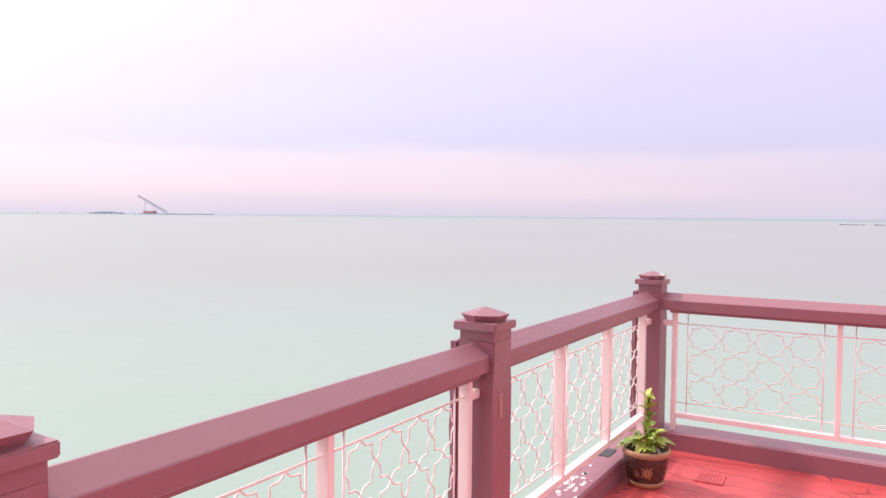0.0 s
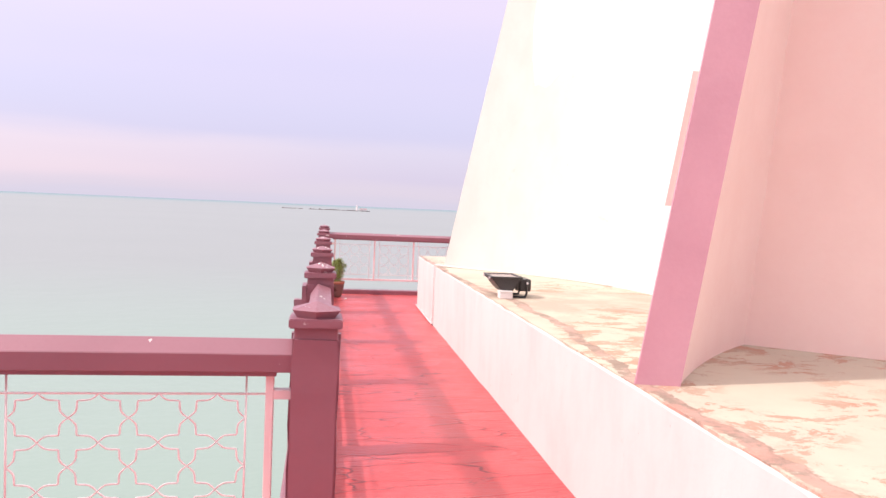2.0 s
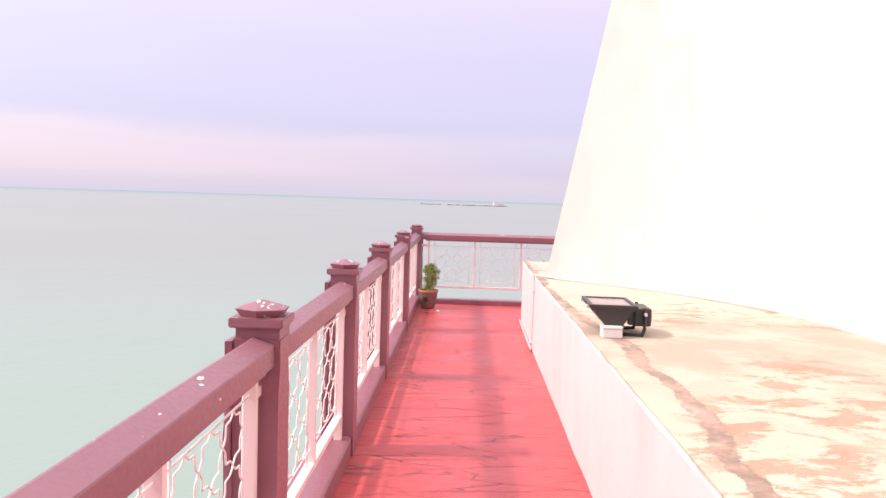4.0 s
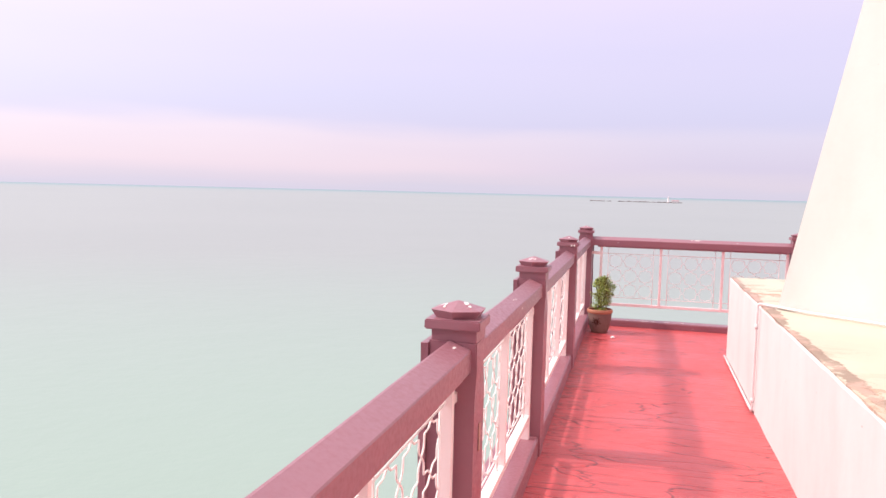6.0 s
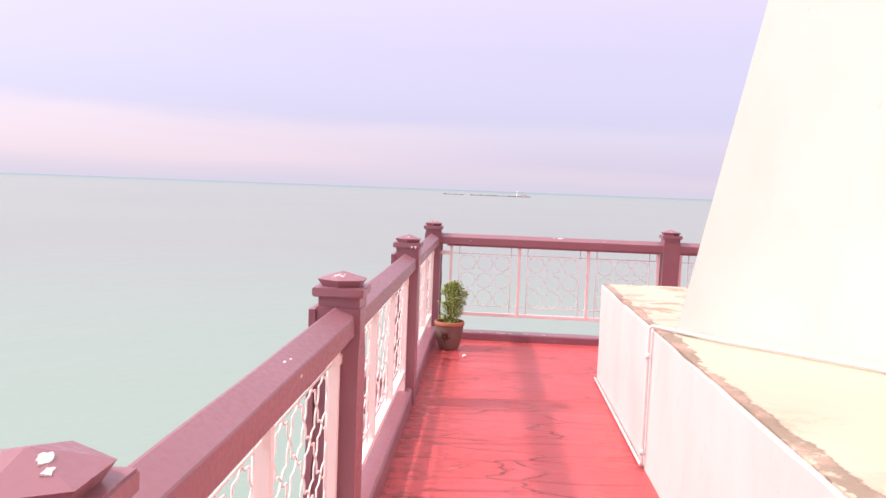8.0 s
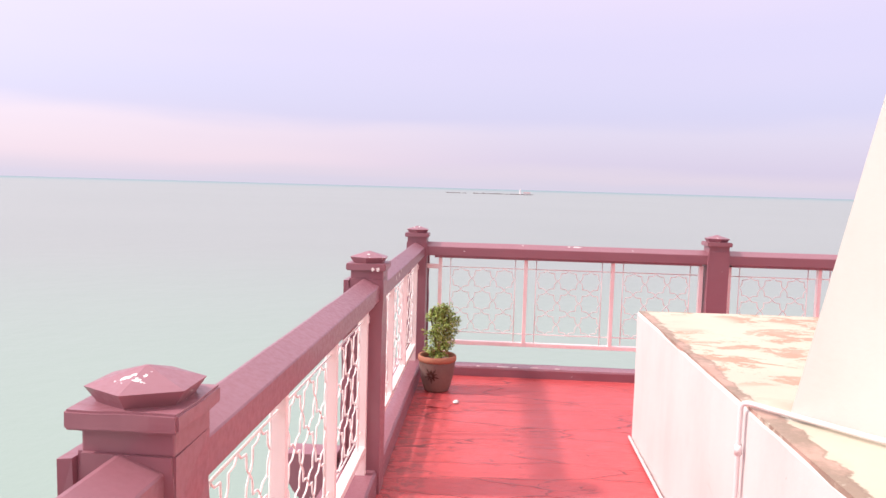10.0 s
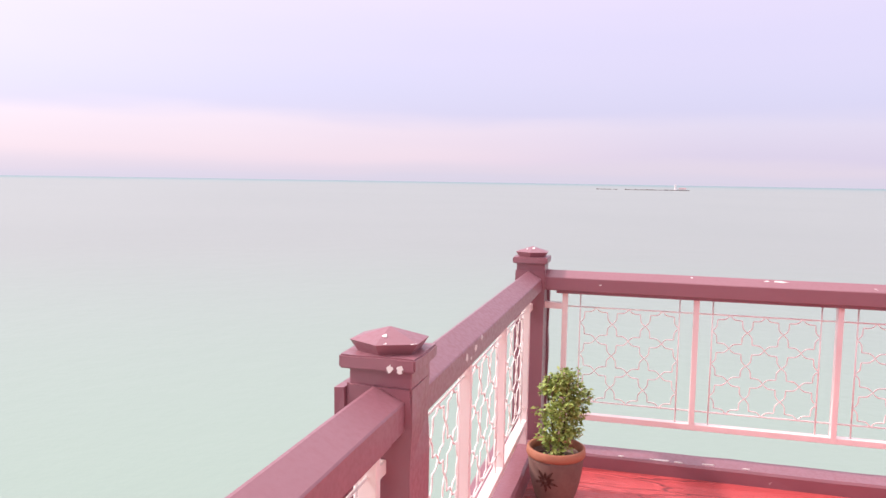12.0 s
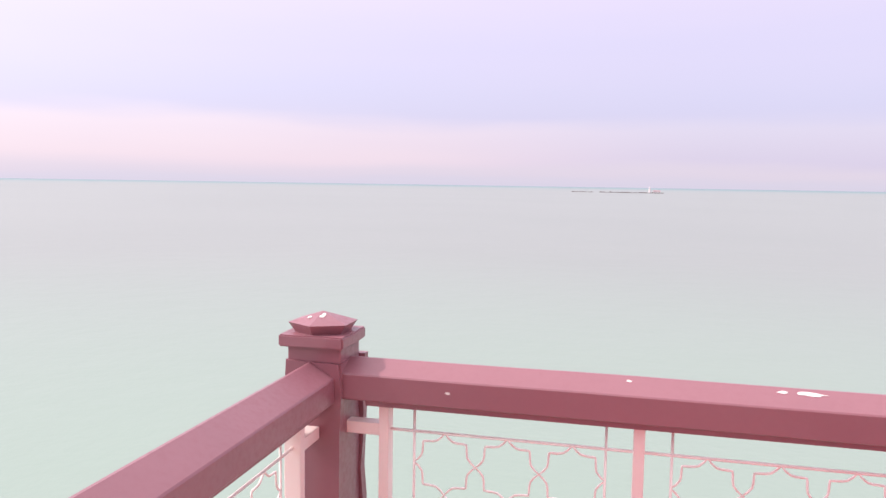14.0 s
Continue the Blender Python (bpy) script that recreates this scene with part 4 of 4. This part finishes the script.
# ---- potted plants ----
def leaf_bm(length, width, droop, cols=5):
    """A heart-shaped leaf along +x, folded along its midrib."""
    bm = bmesh.new()
    rows = []
    for i in range(cols + 1):
        s = i / cols
        w = width * (math.sin(math.pi * min(1, s * 0.9 + 0.1)) ** 0.75) * (1 - 0.35 * s)
        if i == cols:
            w = 0.001
        z = 0.12 * length * math.sin(math.pi * s) - droop * s * s * length
        rows.append([bm.verts.new((s * length, -w, z + w * 0.35)), bm.verts.new((s * length, 0, z)), bm.verts.new((s * length, w, z + w * 0.35))])
    for a, b in zip(rows, rows[1:]):
        for j in range(2):
            bm.faces.new((a[j], b[j], b[j + 1], a[j + 1]))
    return bm


def flower_pot(name, m, label, r_top, r_base, height, body, rim_mat, band=None):
    pot = thing(name, m, label, "flower pot")
    bm = bmesh.new()
    prof = [(0.0005, 0.0), (r_base * 0.95, 0.0), (r_base, 0.008)]
    for s in np.linspace(0.1, 1, 9):
        prof.append((r_base + (r_top * 0.95 - r_base) * (math.sin(s * math.pi / 2) ** 0.9), 0.008 + (height * 0.84) * float(s)))
    top = prof[-1][1]
    prof += [(r_top * 0.86, top), (r_top * 0.8, top - 0.04), (0.0005, top - 0.042)]
    lathe(bm, prof, 36)
    part("body", bm, body, pot, smooth=True)
    bm = bmesh.new()
    z = top - 0.012
    lathe_ring = [(r_top * 0.93, z), (r_top * 0.99, z + 0.004), (r_top * 1.02, z + 0.016), (r_top * 1.0, height - 0.004), (r_top * 0.95, height), (r_top * 0.88, height - 0.004), (r_top * 0.85, z + 0.004)]
    rings = [[(r * math.cos(2 * math.pi * s / 36), r * math.sin(2 * math.pi * s / 36), zz) for s in range(36)] for r, zz in lathe_ring]
    vr = loft(bm, rings, caps=False)
    for i in range(36):
        bm.faces.new((vr[-1][i], vr[-1][(i + 1) % 36], vr[0][(i + 1) % 36], vr[0][i]))
    part("rim", bm, rim_mat, pot, smooth=True)
    if band:
        bm = bmesh.new()
        rings = [[(r * math.cos(2 * math.pi * s / 36), r * math.sin(2 * math.pi * s / 36), zz) for s in range(36)] for r, zz in ((r_base * 0.9, 0.0), (r_base + 0.003, 0.0), (r_base + 0.010, 0.018), (r_base + 0.015, 0.034), (r_base * 0.9, 0.034))]
        loft(bm, rings, caps=False)
        part("base_band", bm, band, pot, smooth=True)
    bm = bmesh.new()
    lathe(bm, [(0.0005, top - 0.038), (r_top * 0.82, top - 0.036), (r_top * 0.82, top - 0.030), (0.0005, top - 0.022)], 24)
    rough_up(bm, 0.004, 30)
    part("soil", bm, SOIL, pot)
    return pot, top


def pot_radius(z, r_top, r_base, height):
    s = max(0.05, min(1, (z - 0.008) / (height * 0.84)))
    return r_base + (r_top * 0.95 - r_base) * (math.sin(s * math.pi / 2) ** 0.9)


def motif(pot, angle, z, petals, size, mat, dims):
    """A painted flower: raised petals that follow the pot's wall."""
    for k in range(petals):
        th = 2 * math.pi * k / petals + 0.3
        bm = bmesh.new()
        L = size * (1.0 if k % 2 else 0.75)
        row = []
        for s in (0.12, 0.4, 0.75, 1.0):
            w = size * 0.13 * math.sin(math.pi * min(1, s * 0.9 + 0.08))
            for t in (-w, w):
                u, v = L * s * math.cos(th) - t * math.sin(th), L * s * math.sin(th) + t * math.cos(th)
                r = pot_radius(z + v, *dims) + 0.002
                a = angle + u / r
                row.append(bm.verts.new((r * math.cos(a), r * math.sin(a), z + v)))
        for i in range(3):
            bm.faces.new((row[2 * i], row[2 * i + 1], row[2 * i + 3], row[2 * i + 2]))
        part("petal", bm, mat, pot)


POT_A = (-0.555, 6.175)
dims_a = (0.133, 0.088, 0.215)
pot_a, top_a = flower_pot("flower_pot", pose(POT_A[0], POT_A[1], 0.001, 0, 0, 10), "dark brown glazed flower pot with tan rim and blossom", *dims_a, GLAZE, TAN, TAN)
motif(pot_a, radians(-80), 0.10, 9, 0.045, TAN, dims_a)
motif(pot_a, radians(-108), 0.085, 5, 0.028, TAN, dims_a)
POT_B = (1.685, 16.43)
dims_b = (0.138, 0.09, 0.262)
pot_b, top_b = flower_pot("flower_pot", pose(POT_B[0], POT_B[1], 0.001), "worn brown clay flower pot with terracotta rim", *dims_b, POT_BODY, TERRACOTTA)
motif(pot_b, radians(-105), 0.13, 10, 0.062, GLAZE, dims_b)

# trailing plant with large variegated leaves, climbing a short stake
rnd = random.Random(5)
ivy = thing("potted_plant", pose(POT_A[0], POT_A[1], top_a - 0.03), "leafy green and yellow climbing plant in a pot", "plant")
bm = bmesh.new()
tube(bm, [(0.0, 0.02, 0.0), (-0.01, 0.02, 0.15), (0.005, 0.025, 0.33)], 0.008, 6)
part("stake", bm, BARK, ivy)
LEAVES = [leaf_bm(0.105, 0.034, 0.5), leaf_bm(0.09, 0.030, 0.25), leaf_bm(0.075, 0.026, 0.1)]
leaf_meshes = []
for b_ in LEAVES:
    me = bpy.data.meshes.new("leaf")
    b_.to_mesh(me)
    b_.free()
    me.materials.append(LEAF_BIG)
    for p in me.polygons:
        p.use_smooth = True
    leaf_meshes.append(me)


def put_leaf(parent, x, y, z, az, tilt, kind, scale=1.0):
    lf = new("leaf", leaf_meshes[kind])
    lf.parent = parent
    lf.matrix_basis = pose(x, y, z, rnd.uniform(-25, 25), -tilt, az) @ Matrix.Scale(scale, 4)


for k in range(34):
    az = k * 137.5 + rnd.uniform(-20, 20)
    r = rnd.uniform(0.01, 0.07)
    z = 0.03 + 0.10 * rnd.random()
    put_leaf(ivy, r * math.cos(radians(az)), r * math.sin(radians(az)), z, az, rnd.uniform(-5, 55), rnd.choice((0, 0, 1)), rnd.uniform(0.8, 1.1))
for k in range(20):
    z = 0.13 + 0.21 * k / 19
    az = k * 137.5
    put_leaf(ivy, 0.008 * math.cos(radians(az)), 0.02 + 0.008 * math.sin(radians(az)), z, az, rnd.uniform(25, 75), rnd.choice((1, 2, 2)), rnd.uniform(0.6, 1.0))
for k in range(16):
    az = k * 22.5 + rnd.uniform(-8, 8)
    r = rnd.uniform(0.02, 0.06)
    bm = bmesh.new()
    a = radians(az)
    tube(bm, [(0.015 * math.cos(a), 0.015 * math.sin(a), 0.0), (0.5 * r * math.cos(a), 0.5 * r * math.sin(a), 0.05), (r * math.cos(a), r * math.sin(a), 0.10)], 0.0022, 5)
    part("stem", bm, LEAF_BIG, ivy)

# dense small-leaved shrub
shrub = thing("potted_plant", pose(POT_B[0] + 0.012, POT_B[1], top_b - 0.03) @ Matrix.Scale(1.1, 4), "dense small-leaved green shrub in a clay pot", "plant")
for k in range(6):
    a = k * 1.05
    bm = bmesh.new()
    tube(bm, [(0.015 * math.cos(a), 0.015 * math.sin(a), 0.0), (0.03 * math.cos(a + 0.4), 0.03 * math.sin(a + 0.4), 0.15), (0.06 * math.cos(a), 0.06 * math.sin(a), 0.30), (0.05 * math.cos(a + 0.5), 0.05 * math.sin(a + 0.5), 0.37)], 0.0045, 6)
    part("stem", bm, BARK, shrub)
verts, faces = [], []


def small_leaf(c, az, tilt, L, W):
    m = Matrix.Translation(c) @ pose(0, 0, 0, rnd.uniform(-30, 30), -tilt, az)
    k = len(verts)
    for p in ((0, 0, 0), (L * 0.45, -W, W * 0.4), (L * 0.5, 0, 0), (L * 0.45, W, W * 0.4), (L, 0, -L * 0.15)):
        verts.append(tuple(m @ Vector(p)))
    faces.extend(((k, k + 1, k + 2), (k, k + 2, k + 3), (k + 1, k + 4, k + 2), (k + 2, k + 4, k + 3)))


clumps = []
for k in range(60):
    z = 0.05 + 0.315 * rnd.random() ** 0.85
    r = (0.030 + 0.074 * math.sin(math.pi * min(1, (z - 0.0) / 0.46)) ** 0.8) * rnd.uniform(0.35, 1.0)
    a = rnd.uniform(0, 2 * math.pi)
    clumps.append((Vector((r * math.cos(a) + 0.012 * z / 0.3, r * math.sin(a), z)), rnd.uniform(0.025, 0.045)))
for c, cr_ in clumps:
    for _ in range(40):
        d = Vector((rnd.gauss(0, 1), rnd.gauss(0, 1), rnd.gauss(0, 0.8)))
        d = d.normalized() * cr_ * rnd.uniform(0.4, 1.05)
        az = math.degrees(math.atan2(d.y, d.x)) + rnd.uniform(-40, 40)
        small_leaf(c + d, az, rnd.uniform(-30, 60), rnd.uniform(0.015, 0.027), rnd.uniform(0.006, 0.0105))
me = bpy.data.meshes.new("foliage")
me.from_pydata(verts, [], faces)
me.materials.append(LEAF_BUSH)
foliage = new("foliage", me)
foliage.parent = shrub
tagged(foliage, kind="stuff")

# ---- drain grate and litter on the floor ----
drain = thing("floor_drain", pose(-0.262, 6.46, 0.0, 0, 0, 4), "small square floor drain painted over in red", "drain")
bm = bmesh.new()
for x0, y0, x1, y1 in ((-0.08, -0.08, 0.08, -0.062), (-0.08, 0.062, 0.08, 0.08), (-0.08, -0.062, -0.062, 0.062), (0.062, -0.062, 0.08, 0.062)):
    box(bm, x0, y0, 0.001, x1, y1, 0.008, 0.001)
part("frame", bm, FLOOR, drain)
bm = bmesh.new()
box(bm, -0.062, -0.062, 0.0012, 0.062, 0.062, 0.0024)
part("sump", bm, FLOOR, drain)
for k in range(7):
    bm = bmesh.new()
    x = -0.054 + k * 0.018
    box(bm, x - 0.005, -0.062, 0.002, x + 0.005, 0.062, 0.007, 0.001)
    part("bar", bm, FLOOR, drain)

bm = bmesh.new()
bmesh.ops.create_icosphere(bm, subdivisions=2, radius=0.02)
for v in bm.verts:
    v.co = Vector((v.co.x * 1.0, v.co.y * 1.5, v.co.z * 0.5 + 0.009)) + noise.noise_vector(v.co * 60) * 0.009
    v.co.z = max(v.co.z, 0.001)
scrap = tagged(as_object("paper_scrap", bm, LITTER), "crumpled whitish paper scrap on red floor", "litter")
scrap.matrix_world = pose(1.84, 16.12, 0.0)
bm = bmesh.new()
loft(bm, [[(-0.16, -0.03, z), (-0.02, -0.07, z), (0.02, 0.03, z), (-0.08, 0.05, z)] for z in (0.001, 0.004)])
flake = tagged(as_object("paint_flake", bm, FLOOR), "loose flake of red floor paint", "paint flake")
flake.matrix_world = pose(1.80, 16.05, 0.0, 1.5, 2, 10)

# ---- far things at sea ----
def rocks(name, x0, x1, y, height, label, seed):
    rr = random.Random(seed)
    bm = bmesh.new()
    k = int(abs(x1 - x0) / 1.6) + 2
    for i in range(k):
        x = x0 + (x1 - x0) * (i + rr.uniform(-0.3, 0.3)) / (k - 1)
        s = rr.uniform(0.6, 1.3)
        vs = bmesh.ops.create_icosphere(bm, subdivisions=1, radius=1.0)["verts"]
        for v in vs:
            v.co = Vector((v.co.x * 1.6 * s, v.co.y * 1.5 * s, v.co.z * height * s)) + noise.noise_vector(v.co * 2 + Vector((i, 0, 0))) * 0.35
            v.co += Vector((x, y + rr.uniform(-0.5, 0.5), SEA_Z))
    return tagged(as_object(name, bm, ROCK), label, "rocks", kind="stuff")


IY = 800.0
rocks("breakwater", -15.0, 46.0, IY, 0.85, "dark low stone breakwater far out at sea", 1)
rocks("rock_reef", -45.0, -32.0, IY + 10, 0.7, "dark low reef far out at sea", 2)
rocks("rock_reef", -27.5, -25.5, IY + 10, 0.5, "small dark rock far out at sea", 3)
light = thing("lighthouse", pose(33.5, IY, SEA_Z + 0.6), "small white beacon tower on a breakwater", "lighthouse")
bm = bmesh.new()
lathe(bm, [(1.3, 0), (1.1, 1.0), (0.85, 4.4), (1.05, 4.5), (1.05, 4.7)], 14)
part("tower", bm, PVC, light)
bm = bmesh.new()
lathe(bm, [(0.6, 4.65), (0.6, 5.3), (0.75, 5.35), (0.02, 5.9)], 12)
part("lantern", bm, PVC, light)
hut = thing("hut", pose(40.5, IY, SEA_Z + 0.5), "low white hut with a red roof on rocks", "hut")
bm = bmesh.new()
box(bm, -3.5, -2, 0, 3.5, 2, 1.7)
part("wall", bm, PVC, hut)
bm = bmesh.new()
loft(bm, [[(x, -2.4, 1.7), (x, 2.4, 1.7), (x, 0, 2.4)] for x in (-3.7, 3.7)])
bmesh.ops.recalc_face_normals(bm, faces=bm.faces[:])
part("roof", bm, RED_SHEET, hut)

# crane barge and a row of floats, two kilometres off
CD = 1700.0


def far(ratio, z=0.0, d=CD):
    return Vector((ratio * d, d, SEA_Z + z))


crane_a, crane_b = far(-1.362), far(-1.283)
wide = crane_b - crane_a
barge = thing("crane_barge", Matrix.Translation(crane_a) @ Matrix.Rotation(math.atan2(wide.y, wide.x), 4, "Z"), "grey crane barge with a raised lattice jib", "barge")
LB = wide.length
bm = bmesh.new()
box(bm, -8, -12, -1.5, LB + 4, 12, 3.0, 0.5)
part("hull", bm, HAZE_GREY, barge)
bm = bmesh.new()
box(bm, 10, -7, 3.0, LB * 0.5, 7, 12.0, 0.4)
part("cabin", bm, RED_SHEET, barge)
bm = bmesh.new()
foot, head = Vector((LB - 6, 0, 4)), Vector((-26, 0, 66))
d = head - foot
for y in (-5, 5):
    for off in (0, 7.5):
        tube(bm, [foot + Vector((0, y, off)), head + Vector((0, y * 0.5, off * 0.3))], 1.0, 5)
for i in range(12):
    s, s2 = i / 12, (i + 1) / 12
    tube(bm, [foot + d * s + Vector((0, 5 - 2.5 * s, 0)), foot + d * s2 + Vector((0, 5 - 2.5 * s2, 7.5 * (1 - 0.7 * s2)))], 0.6, 4)
part("jib", bm, HAZE_GREY, barge)
bm = bmesh.new()
tube(bm, [(5, 0, 3), foot + d * 0.72], 0.9, 5)
tube(bm, [(LB * 0.5, 0, 16), foot + d * 0.45], 0.7, 5)
part("stay", bm, HAZE_GREY, barge)

bm = bmesh.new()
lathe(bm, [(1.6, -1.0), (2.1, 0.4), (1.9, 2.6), (1.0, 3.6)], 10)
float_first = tagged(as_object("float_buoy", bm, DARK_FLOAT), "dark mooring float far out at sea", "buoy", "row of floats")
float_first.matrix_world = Matrix.Translation(far(-1.274))
ratios = [-1.274 + 0.0064 * k for k in range(1, 21)] + [-1.76, -1.66, -1.645, -1.545, -1.53, -1.515, -1.50, -1.49, -1.475, -1.44, -1.43, -1.39]
for r in ratios:
    copy_thing(float_first, Matrix.Translation(far(r)) @ Matrix.Rotation(r * 40, 4, "Z"))

# low far shore, the sea haze put into its pale grey
verts, faces = [], []
for i in range(61):
    s = i / 60
    q = Vector((-1.56 + 0.14 * s, 1.0)) * 2300
    hgt = 12 * math.sin(math.pi * s) ** 0.5 * (0.7 + 0.5 * noise.noise(Vector((s * 14, 0, 3)))) + 0.2
    verts += [(q.x, q.y, SEA_Z - 1), (q.x, q.y, SEA_Z + hgt), (q.x - 30, q.y + 30, SEA_Z - 1)]
for i in range(60):
    a = 3 * i
    faces += [(a, a + 3, a + 4, a + 1), (a + 1, a + 4, a + 5, a + 2)]
me = bpy.data.meshes.new("far_shore")
me.from_pydata(verts, [], faces)
me.materials.append(HAZE_GREY)
tagged(new("far_shore", me), "low hazy shore on the horizon", "shore", kind="structure")
